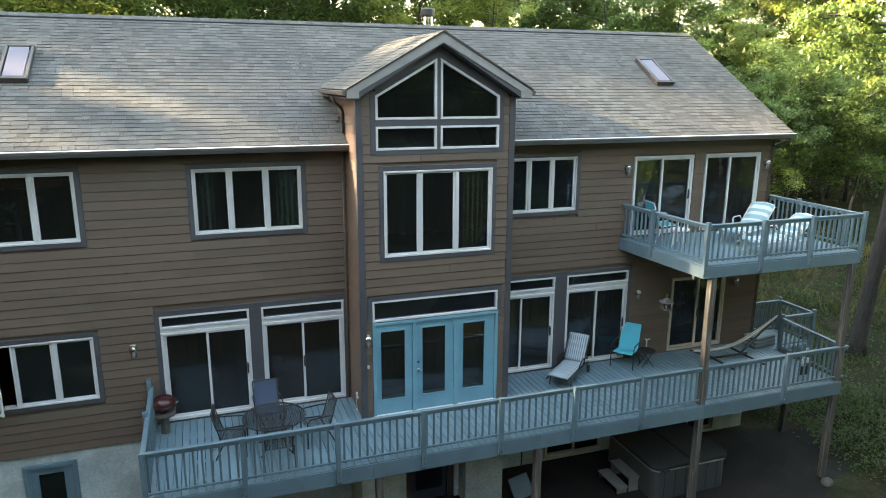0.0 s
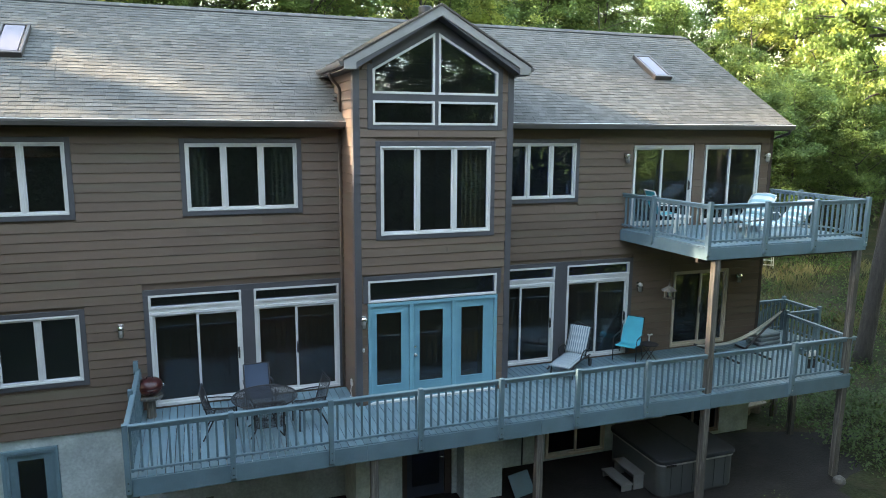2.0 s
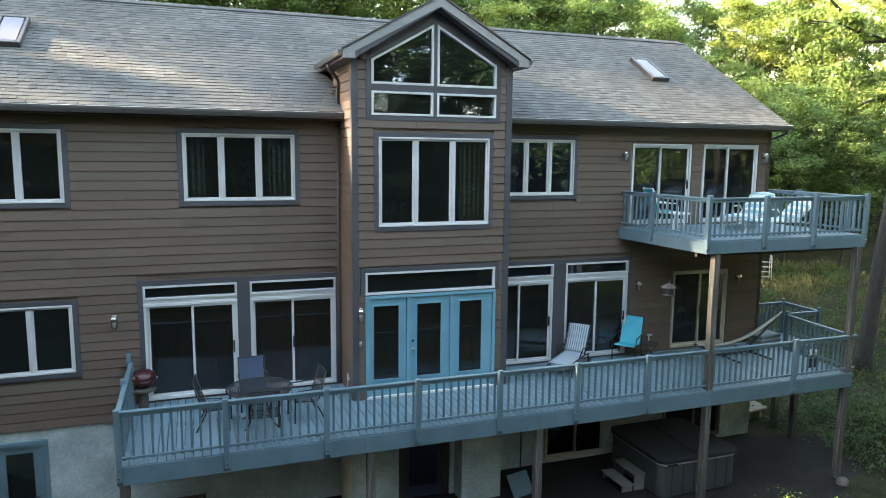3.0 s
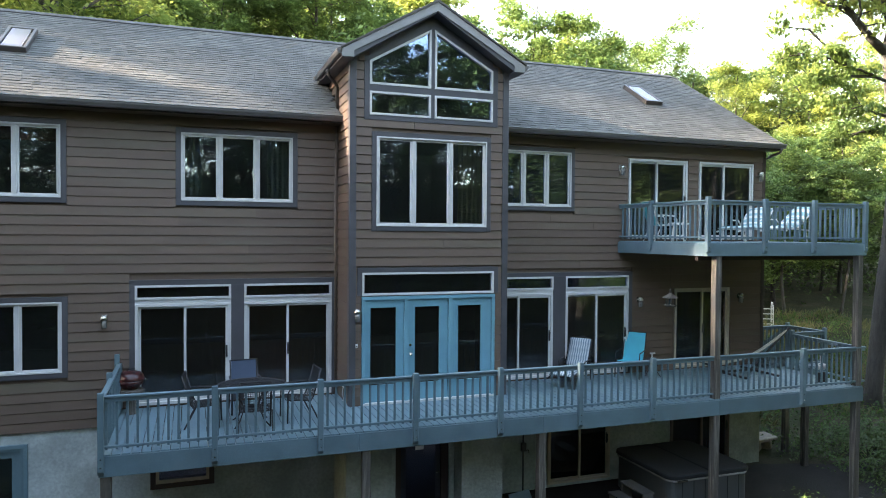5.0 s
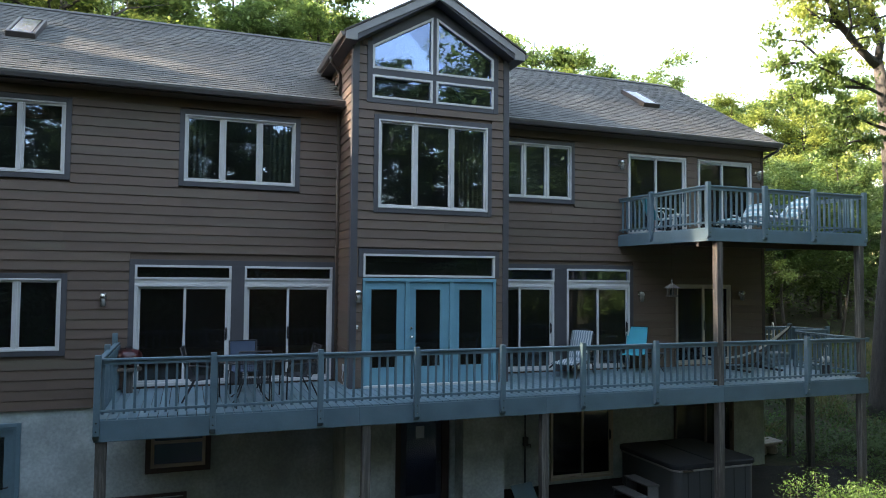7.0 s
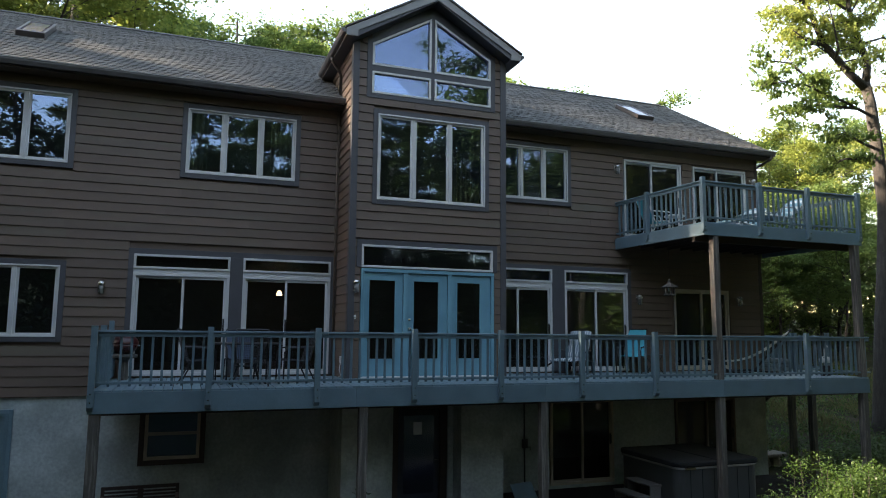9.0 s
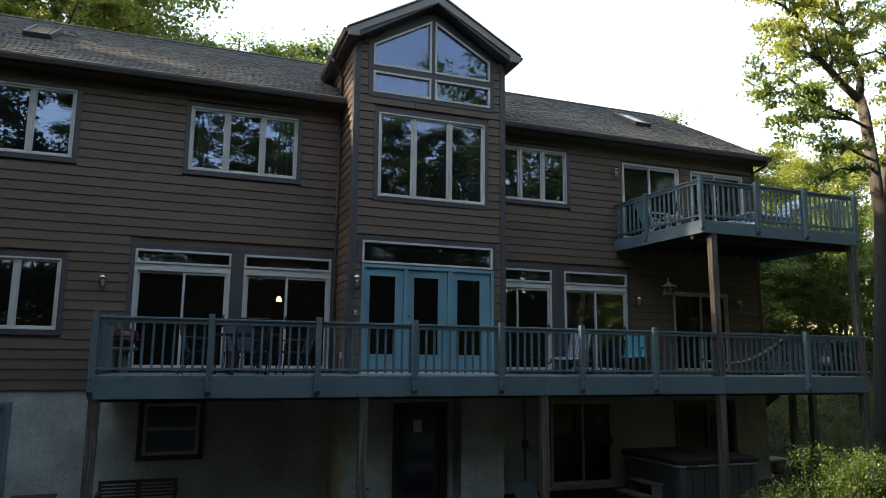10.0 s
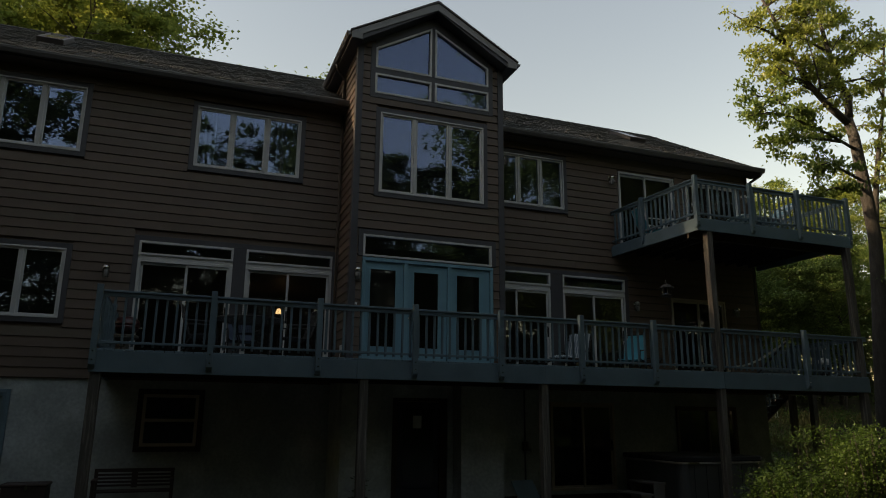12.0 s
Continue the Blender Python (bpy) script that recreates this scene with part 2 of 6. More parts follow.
def part(name, geo, material, parent, label="", bevel=0.0, smooth=False, at=None):
    ob = new(name, geo if isinstance(geo, bpy.types.Mesh) else geo.mesh(name, material, bevel, smooth))
    ob.parent = parent
    if at is not None:
        ob.matrix_basis = at
    return tagged(ob, label)


def thing(name, at, label, category, group="", kind=""):
    ob = new(name)
    ob.empty_display_size = 0.1
    ob.matrix_basis = at if isinstance(at, Matrix) else pose(*at)
    return tagged(ob, label, category, group, kind)


def solid(name, geo, material, label, category, group="", kind="", bevel=0.0, smooth=False):
    return tagged(part(name, geo, material, None, "", bevel, smooth), label, category, group, kind)

# ---- ground ----
def smooth_step(a):
    a = min(1.0, max(0.0, a))
    return a * a * (3 - 2 * a)


def ground_z(x, y):
    hill = 1.1 * smooth_step((y + 0.5) / 13.0) + 0.07 * max(0.0, min(y - 9.0, 70.0))
    side = smooth_step((x - 9.9) / 1.8) if x > 0 else smooth_step((-14.3 - x) / 2.0)
    back = smooth_step((y - 8.5) / 1.0)
    z = hill * max(side, back)
    z += 0.045 * max(0.0, min(x - 13.0, 40.0)) * smooth_step((y + 8) / 12)
    # bank behind the yard, out of view, raised to hide the bright horizon
    z += 0.2 * max(0.0, min(-26.0 - y, 24.0)) + 0.45 * max(0.0, min(-56.0 - y, 18.0))
    rough = noise.noise(Vector((x * 0.23, y * 0.23, 0))) * 0.12 + noise.noise(Vector((x * 0.9, y * 0.9, 3))) * 0.04
    away = 0.0 if -14.3 < x < 10.2 and -3.4 < y < 8.6 else 1.0
    return z - 0.03 + away * rough


GROUND = mat("lawn_and_leaf_litter", (0.02, 0.024, 0.01), 0.95, scale=0.9, vary=0.4, fine=14, bump=0.8, stain=(0.05, 0.037, 0.024), stain_scale=0.7, stain_amount=0.8, spec=0.1, dist=0.04)
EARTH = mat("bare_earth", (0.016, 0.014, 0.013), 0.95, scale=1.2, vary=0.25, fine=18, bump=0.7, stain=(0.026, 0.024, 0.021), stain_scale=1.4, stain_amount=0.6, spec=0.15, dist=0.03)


def axis_steps(lo, hi, near_lo, near_hi, fine, coarse):
    out, p = [], lo
    while p < hi:
        out.append(p)
        p += fine if near_lo <= p < near_hi else coarse * (1 + max(0, near_lo - p, p - near_hi) / 25)
    return out + [hi]


gx, gy = axis_steps(-420, 420, -18, 30, 0.6, 1.5), axis_steps(-300, 500, -8, 26, 0.6, 1.5)
g = Geo()
g.v = [(x, y, ground_z(x, y)) for y in gy for x in gx]
g.f = [(j * len(gx) + i, j * len(gx) + i + 1, (j + 1) * len(gx) + i + 1, (j + 1) * len(gx) + i) for j in range(len(gy) - 1) for i in range(len(gx) - 1)]
solid("ground", g, GROUND, "rough lawn with leaf litter rising into a wooded hillside", "ground", kind="structure", smooth=True)
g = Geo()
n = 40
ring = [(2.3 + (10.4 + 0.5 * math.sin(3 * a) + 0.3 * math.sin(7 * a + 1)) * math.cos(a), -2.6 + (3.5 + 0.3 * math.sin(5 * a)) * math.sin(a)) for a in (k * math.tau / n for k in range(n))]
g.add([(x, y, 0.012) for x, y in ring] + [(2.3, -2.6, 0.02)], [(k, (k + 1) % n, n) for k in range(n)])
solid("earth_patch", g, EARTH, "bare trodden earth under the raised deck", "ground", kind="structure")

# ---- house ----
XL, XR, DEPTH = -14.0, 10.07, 8.4
EAVE_Y, EAVE_Z, SLOPE, RIDGE_Y = -0.40, 8.70, 0.598, 4.23
BAY_X, BAY_Y, BAY_TOP, GABLE_X, GABLE_Y, PEAK, GSLOPE = 1.71, -1.22, 9.74, 1.97, -1.55, 10.95, 0.57


def roof_z(y):
    return EAVE_Z + SLOPE * (y - EAVE_Y)


house = thing("house", (0, 0, 0), "two-storey brown clapboard house with gabled centre bay and shingle roof", "house")


def wall_cells(geo, x0, x1, z0, z1, y0, y1, holes):
    """A wall x0..x1, z0..z1 of thickness y0..y1 with rectangular holes."""
    xs = sorted({x0, x1, *[h[0] for h in holes if x0 < h[0] < x1], *[h[1] for h in holes if x0 < h[1] < x1]})
    zs = sorted({z0, z1, *[h[2] for h in holes if z0 < h[2] < z1], *[h[3] for h in holes if z0 < h[3] < z1]})
    full = [[not any(h[0] < (a + b) / 2 < h[1] and h[2] < (c + d) / 2 < h[3] for h in holes) for c, d in zip(zs, zs[1:])] for a, b in zip(xs, xs[1:])]
    nx, nz, index = len(xs) - 1, len(zs) - 1, {}

    def v(i, j, k):
        if (i, j, k) not in index:
            index[i, j, k] = len(geo.v)
            geo.v.append((xs[i], (y0, y1)[k], zs[j]))
        return index[i, j, k]

    def filled(i, j):
        return 0 <= i < nx and 0 <= j < nz and full[i][j]
    for i in range(nx):
        for j in range(nz):
            if full[i][j]:
                geo.f += [(v(i, j, 0), v(i + 1, j, 0), v(i + 1, j + 1, 0), v(i, j + 1, 0)), (v(i, j, 1), v(i, j + 1, 1), v(i + 1, j + 1, 1), v(i + 1, j, 1))]
                for (di, dj), (p, q) in (((-1, 0), ((0, 1), (0, 0))), ((1, 0), ((1, 0), (1, 1))), ((0, -1), ((0, 0), (1, 0))), ((0, 1), ((1, 1), (0, 1)))):
                    if not filled(i + di, j + dj):
                        geo.f.append((v(i + q[0], j + q[1], 0), v(i + p[0], j + p[1], 0), v(i + p[0], j + p[1], 1), v(i + q[0], j + q[1], 1)))
    return geo


# openings: x0, x1, z0, z1
W_A, W_L, W_R, W_LL = (-9.32, -7.07, 6.86, 8.25), (-4.92, -2.70, 6.855, 8.225), (2.08, 4.02, 6.89, 8.22), (-9.31, -7.06, 3.50, 4.86)
US1, US2 = (5.69, 7.49, 6.12, 8.16), (7.87, 9.67, 6.12, 8.165)
SL1, SL2, SL3, SL4, SL5 = (-5.78, -3.95, 2.75, 4.78), (-3.69, -1.86, 2.75, 4.78), (1.73, 3.56, 2.75, 4.80), (3.90, 5.72, 2.75, 4.80), (7.14, 8.92, 2.75, 4.84)
TR1, TR2, TR3, TR4 = (-5.78, -3.95, 4.86, 5.15), (-3.69, -1.86, 4.86, 5.15), (1.73, 3.56, 4.88, 5.20), (3.90, 5.72, 4.88, 5.20)
BW1, BSL1, BSL2, BDOOR = (-5.40, -4.38, 1.14, 2.12), (3.47, 5.22, 0.10, 2.10), (7.08, 8.98, 0.10, 2.05), (-8.60, -7.72, 0.0, 2.10)
GROUND_HOLES = [BW1, BSL1, BSL2, BDOOR]
MAIN_HOLES = [W_A, W_L, W_R, W_LL, US1, US2, SL1, SL2, SL3, SL4, SL5, TR1, TR2, TR3, TR4]
BWIN, FDOOR, FTR = (-1.19, 1.24, 6.365, 8.19), (-1.48, 1.46, 2.73, 4.93), (-1.476, 1.43, 4.95, 5.42)
GL_L, GL_R = (-1.335, -0.03, 8.62, 9.10), (0.05, 1.375, 8.62, 9.10)
BAY_HOLES = [BWIN, FDOOR, FTR, GL_L, GL_R]

# wall cores
for a, b in ((XL, -BAY_X + 0.1), (BAY_X - 0.1, XR)):
    part("front_wall", wall_cells(Geo(), a, b, 2.38, 8.6, 0.02, 0.2, MAIN_HOLES), SIDING, house, "sheathed front wall")
for a, b in ((XL, -BAY_X), (BAY_X, XR)):
    part("foundation", wall_cells(Geo(), a, b, -0.2, 2.38, 0.03, 0.24, GROUND_HOLES), CONCRETE, house, "pale grey-green parged concrete foundation")
for box in ((XR - 0.2, XR, 0.24, DEPTH), (XL, XL + 0.2, 0.24, DEPTH), (XL, XR, DEPTH, DEPTH + 0.2)):
    part("foundation", Geo().box(*box, -0.2, 2.38), CONCRETE, house, "pale grey-green parged concrete foundation")
g = Geo()
g.box(XL, XL + 0.15, 0.2, DEPTH, 2.38, 8.6).box(XR - 0.17, XR - 0.02, 0.2, DEPTH, 2.38, 8.6).box(XL, XR, DEPTH, DEPTH + 0.18, 2.38, 8.6)
for x in (XL, XR - 0.17):
    g.prism([(0.0, 8.6), (DEPTH, 8.6), (RIDGE_Y, roof_z(RIDGE_Y) - 0.2)], x, x + 0.15, axis="x")
part("outer_wall", g, SIDING, house, "brown clapboard end walls")
g = Geo()
for z in (-0.02, 2.7, 5.7):
    g.box(XL + 0.15, XR - 0.2, 0.2, DEPTH, z - 0.2 if z > 0 else z - 0.1, z)
part("storey_floor", g, FLOORING, house, "wooden floors inside")
g = Geo()
g.box(XL + 0.15, XR - 0.2, 0.2, DEPTH, 8.45, 8.6)
g.box(XL + 0.15, XR - 0.2, 3.9, 4.0, -0.02, 2.5).box(XL + 0.15, XR - 0.2, 3.9, 4.0, 5.7, 8.45)
for x in (-6.5, -1.8, 1.75, 5.0, 7.0):
    g.box(x, x + 0.1, 0.2, 3.9, 5.7, 8.45)
for x in (-6.5, 6.2):
    g.box(x, x + 0.1, 0.2, 3.9, 2.7, 5.5)
part("inner_wall", g, PLASTER, house, "plain interior partition walls")

# bay
g = Geo()
wall_cells(g, -BAY_X + 0.02, BAY_X - 0.02, 2.5, 9.2, BAY_Y + 0.02, BAY_Y + 0.18, BAY_HOLES)
zl, zr = 9.71, 10.455
g.prism([(-1.69, 9.2), (-1.335, 9.2), (-1.335, zl), (-0.03, zr), (-0.03, 9.2), (0.05, 9.2), (0.05, zr), (1.375, zl), (1.375, 9.2), (1.69, 9.2), (1.69, 9.79), (0, 10.76), (-1.69, 9.79)], BAY_Y + 0.02, BAY_Y + 0.18)
for s in (-1, 1):
    a, b = sorted((s * (BAY_X - 0.02), s * (BAY_X - 0.18)))
    g.box(a, b, BAY_Y + 0.18, 0.02, 2.5, BAY_TOP)
    g.prism([(0.02, 8.6), (1.4, 9.6), (1.4, BAY_TOP), (0.02, BAY_TOP)], a, b, axis="x")
part("bay_wall", g, SIDING, house, "sheathed walls of the centre bay")
for box in ((-1.78, -0.82, 0.03, 0.28), (0.74, 1.70, 0.03, 0.28), (-1.78, -1.55, 0.28, 1.24), (1.47, 1.70, 0.28, 1.24), (-0.82, -0.6, 0.5, 0.7), (0.62, 0.74, 0.5, 0.7), (-0.9, -0.82, 0.28, 0.7), (0.74, 0.82, 0.28, 0.7)):
    part("pier", Geo().box(box[0], box[1], BAY_Y + box[2], BAY_Y + box[3], -0.2, 2.5), CONCRETE, house, "parged concrete pier under the bay")
part("lintel", Geo().box(-0.6, 0.62, BAY_Y + 0.5, BAY_Y + 0.7, 2.12, 2.5), CONCRETE, house)

# ---- roof ----
def slope_matrix(origin, along, up):
    """Local x along the eave, y up the slope, z out of the roof."""
    a, u = Vector(along).normalized(), Vector(up).normalized()
    m = Matrix((a, u, a.cross(u))).transposed().to_4x4()
    m.translation = Vector(origin)
    return m


RAKE_L, RAKE_R = XL - 0.25, 10.32
run = math.hypot(RIDGE_Y - EAVE_Y, SLOPE * (RIDGE_Y - EAVE_Y))
front_slope = slope_matrix((0, EAVE_Y, EAVE_Z), (1, 0, 0), (0, 1, SLOPE))
cut = (1.35 - EAVE_Y) * math.hypot(1, SLOPE)
g = Geo()
g.box(RAKE_L, -BAY_X, 0.02, run, -0.16, -0.02, front_slope)
g.box(BAY_X, RAKE_R, 0.02, run, -0.16, -0.02, front_slope)
g.box(-BAY_X, BAY_X, cut, run, -0.16, -0.02, front_slope)
back_slope = slope_matrix((0, 2 * RIDGE_Y - EAVE_Y, EAVE_Z), (-1, 0, 0), (0, -1, SLOPE))
g.box(-RAKE_R, -RAKE_L, 0, run, -0.16, 0.0, back_slope)
glen = math.hypot(GABLE_X, GSLOPE * GABLE_X)
gable_planes = []
for s in (-1, 1):
    # local x runs along the eave, y up the slope
    if s < 0:
        m = slope_matrix((-GABLE_X, 0, PEAK - GSLOPE * GABLE_X), (0, -1, 0), (1, 0, GSLOPE))
    else:
        m = slope_matrix((GABLE_X, 0, PEAK - GSLOPE * GABLE_X), (0, 1, 0), (-1, 0, GSLOPE))
    gable_planes.append((s, m))
    poly = [(-1.35, 0.02), (1.55, 0.02), (1.55, glen), (-3.25, glen)] if s < 0 else [(-1.55, 0.02), (1.35, 0.02), (3.25, glen), (-1.55, glen)]
    verts = [m @ Vector((x, y, z)) for z in (-0.13, -0.02) for x, y in poly]
    g.add(verts, [(3, 2, 1, 0), (4, 5, 6, 7)] + [(i, (i + 1) % 4, (i + 1) % 4 + 4, i + 4) for i in range(4)])
roof = part("roof", g, DARKTRIM, house, "gabled roof of weathered grey-brown shingles")


def tab(geo, m, x0, x1, y0, length, butt, lift):
    """One shingle tab: thick at its lower edge, tucked under the next course above."""
    p = [(x0, y0, -0.02), (x1, y0, -0.02), (x1, y0, butt + lift), (x0, y0, butt + lift), (x0, y0 + length, 0.0), (x1, y0 + length, 0.0)]
    geo.add([m @ Vector(q) for q in p], [(0, 1, 2, 3), (3, 2, 5, 4), (0, 3, 4), (1, 5, 2), (0, 4, 5, 1)])


LOOSE_TABS = []     # the tabs beside the bay, built one by one at the end


def shingles(geo, m, x0, x1, length, keep=None, single=None):
    rnd = random.Random(5)
    expo = 0.142
    for row in range(int(length / expo) + 1):
        y = row * expo
        x = x0 - rnd.uniform(0, 0.3)
        while x < x1:
            w = rnd.choice((0.12, 0.17, 0.22, 0.3))
            a, b = max(x, x0), min(x + w - 0.005, x1)
            if b - a > 0.02 and (keep is None or keep(m @ Vector(((a + b) / 2, y + 0.07, 0)))):
                start, lift = y + rnd.uniform(-0.004, 0.004), rnd.choice((0, 0, 0.004, 0.006))
                if single is not None and single(a, y) and len(LOOSE_TABS) < 300:
                    LOOSE_TABS.append((a, start, round(b - a, 3), lift))
                else:
                    tab(geo, m, a, b, start, min(0.2, length - y + 0.02), 0.010, lift)
            x += w


g = Geo()
shingles(g, front_slope, RAKE_L, RAKE_R, run, lambda p: abs(p.x) > BAY_X or p.y > 1.35, lambda x, y: -5.0 < x < -1.9 and y < 3.0)
for s, m in gable_planes:
    a, b = (-3.4, -GABLE_Y) if s < 0 else (GABLE_Y, 3.4)
    shingles(g, m, a, b, glen, lambda p: p.z > roof_z(p.y) - 0.03)
tagged(part("shingles", g, SHINGLE, roof, "weathered grey-brown asphalt shingles"), kind="stuff")
g = Geo()
for i in range(int((RAKE_R - RAKE_L) / 0.2)):
    x = RAKE_L + i * 0.2
    zr_ = roof_z(RIDGE_Y) + 0.04 + 0.004 * (i % 2)
    g.add([(x, RIDGE_Y - 0.15, zr_ - 0.09), (x + 0.21, RIDGE_Y - 0.15, zr_ - 0.095), (x + 0.21, RIDGE_Y, zr_ - 0.006), (x, RIDGE_Y, zr_), (x, RIDGE_Y + 0.15, zr_ - 0.09), (x + 0.21, RIDGE_Y + 0.15, zr_ - 0.095)],
          [(0, 1, 2, 3), (3, 2, 5, 4)])
for i in range(24):
    y = GABLE_Y + i * 0.2
    zr_ = PEAK + 0.02 + 0.004 * (i % 2)
    g.add([(-0.14, y, zr_ - 0.085), (-0.14, y + 0.21, zr_ - 0.09), (0, y + 0.21, zr_ - 0.006), (0, y, zr_), (0.14, y, zr_ - 0.085), (0.14, y + 0.21, zr_ - 0.09)], [(3, 2, 1, 0), (4, 5, 2, 3)])
part("ridge_vent", Geo().box(RAKE_L, RAKE_R, RIDGE_Y - 0.16, RIDGE_Y + 0.16, roof_z(RIDGE_Y) - 0.13, roof_z(RIDGE_Y) - 0.065), BLACK, roof, "dark ridge vent")
tagged(part("ridge_cap", g, SHINGLE, roof, "row of bent ridge shingles"), kind="stuff")

# eaves, gutters, rakes
for a, b in ((RAKE_L, -BAY_X - 0.02), (BAY_X + 0.02, RAKE_R)):
    g = Geo().prism([(EAVE_Y - 0.115, EAVE_Z - 0.02), (EAVE_Y - 0.105, EAVE_Z - 0.02), (EAVE_Y - 0.1, EAVE_Z - 0.05), (EAVE_Y - 0.07, EAVE_Z - 0.12), (EAVE_Y + 0.01, EAVE_Z - 0.12), (EAVE_Y + 0.01, EAVE_Z - 0.135),
                     (EAVE_Y - 0.08, EAVE_Z - 0.135), (EAVE_Y - 0.112, EAVE_Z - 0.06)], a, b, axis="x")
    part("gutter", g, GUTTER, house, "weathered grey metal gutter")
    part("gutter_guard", Geo().prism([(EAVE_Y - 0.122, EAVE_Z - 0.018), (EAVE_Y + 0.0, EAVE_Z - 0.006), (EAVE_Y + 0.0, EAVE_Z - 0.002), (EAVE_Y - 0.122, EAVE_Z - 0.012)], a, b, axis="x"), VINYL, house, "pale mesh gutter guard")
    g = Geo().box(a, b, EAVE_Y + 0.02, 0.0, EAVE_Z - 0.165, EAVE_Z - 0.15)
    part("soffit", g, SIDING, house, "brown soffit boards")
    g = Geo().box(a, b, EAVE_Y + 0.0, EAVE_Y + 0.02, EAVE_Z - 0.165, EAVE_Z - 0.03)
    part("eave_board", g, BROWN_METAL, house)
    g = Geo().box(a, b, EAVE_Y - 0.06, EAVE_Y + 0.1, -0.004, 0.004, Matrix.Translation((0, 0, EAVE_Z - 0.012)))
    part("drip_edge", g, FASCIA, house, "pale metal drip edge")
g = Geo()
g.box(RAKE_R - 0.05, RAKE_R + 0.01, 0, run, -0.2, -0.02, front_slope)
g.box(-RAKE_R - 0.01, -RAKE_R + 0.05, 0, run, -0.2, -0.02, back_slope)
part("rake_board", g, BROWN_METAL, house, "brown rake boards on the end gable")
for s in (-1, 1):
    # gable fascia with returns, and the bay's side gutters
    g = Geo()
    zb = PEAK - GSLOPE * GABLE_X
    g.prism([(0, PEAK - 0.015), (s * GABLE_X, zb - 0.015), (s * GABLE_X, zb - 0.16), (s * (GABLE_X - 0.24), zb - 0.16), (s * (GABLE_X - 0.24), zb - 0.03), (0, PEAK - 0.2)], GABLE_Y - 0.025, GABLE_Y)
    part("gable_fascia", g, FASCIA, house, "pale painted gable fascia")
    g = Geo().prism([(0, PEAK + 0.035), (s * (GABLE_X + 0.03), zb + 0.015), (s * (GABLE_X + 0.03), zb - 0.014), (0, PEAK - 0.014)], GABLE_Y - 0.05, GABLE_Y + 0.03)
    part("rake_edge", g, BROWN_METAL, house, "dark shingle edge along the gable")
    g = Geo()
    g.prism([(s * (GABLE_X + 0.01), zb - 0.02), (s * (GABLE_X + 0.1), zb - 0.02), (s * (GABLE_X + 0.09), zb - 0.06), (s * (GABLE_X + 0.06), zb - 0.105), (s * (GABLE_X + 0.01), zb - 0.105)], GABLE_Y - 0.01, 1.2)
    part("side_gutter", g, GUTTER, house, "grey gutter along the bay's eave")
    g = Geo().box(min(s * GABLE_X, s * BAY_X), max(s * GABLE_X, s * BAY_X), GABLE_Y, 1.3, zb - 0.17, zb - 0.15)
    g.prism([(s * 1.75, zb - 0.16), (0, PEAK - 0.22), (0, PEAK - 0.2), (s * 1.75, zb - 0.02)], GABLE_Y, BAY_Y + 0.01)
    part("bay_soffit", g, TRIM, house)


def tube_part(name, pts, r, material, parent, label="", sides=8):
    return part(name, Geo().tube(pts, r, sides), material, parent, label, smooth=True)


tube_part("downspout", [(-2.02, -0.25, 9.68), (-1.97, -0.22, 9.56), (-1.82, -0.1, 9.45), (-1.76, -0.06, 9.35), (-1.76, -0.06, 8.75)], 0.035, BROWN_METAL, house, "brown downspout from the bay gutter")
tube_part("downspout", [(10.22, -0.46, 8.6), (10.2, -0.42, 8.48), (10.13, -0.12, 8.38), (10.11, 0.06, 8.3), (10.11, 0.08, 2.6)], 0.038, BROWN_METAL, house, "brown downspout at the house corner")
tube_part("downspout", [(-1.79, -0.05, 8.5), (-1.79, -0.05, 2.75)], 0.02, SIDING, house, "thin brown pipe in the inner corner")

# skylights
for x, y0, y1 in ((-8.22, 1.62, 2.82), (7.6, 1.6, 2.72)):
    la, lb = (y0 - EAVE_Y) * math.hypot(1, SLOPE), (y1 - EAVE_Y) * math.hypot(1, SLOPE)
    w = 0.28
    g = Geo()
    for box in ((-w, w, la, la + 0.07), (-w, w, lb - 0.07, lb), (-w, -w + 0.06, la + 0.07, lb - 0.07), (w - 0.06, w, la + 0.07, lb - 0.07)):
        g.box(x + box[0], x + box[1], box[2], box[3], 0.0, 0.13, front_slope)
    sk = part("skylight", g, BROWN_METAL, roof, "curb-mounted skylight with brown frame", bevel=0.012)
    part("pane", Geo().box(x - w + 0.09, x + w - 0.09, la + 0.1, lb - 0.1, 0.105, 0.118, front_slope), SKY_GLASS, sk)
    # pale backing, added for the look of sky reflected in the pane
    part("well", Geo().box(x - w + 0.06, x + w - 0.06, la + 0.07, lb - 0.07, 0.0, 0.03, front_slope), VINYL, sk, "pale sheet under the pane, added to mimic reflected sky")

flue = part("chimney_flue", Geo().tube([(1.76, 4.9, 10.8), (1.76, 4.9, 11.78)], 0.15, 16), CHROME, house, "galvanised metal flue pipe", smooth=False)
part("cap", Geo().lathe([(0.15, 0), (0.2, 0.03), (0.2, 0.2), (0.15, 0.23), (0.02, 0.25)], 16, (1.76, 4.9, 11.78)), BLACK, flue, "dark flue cap")


# ---- siding ----
EXPO = 0.188


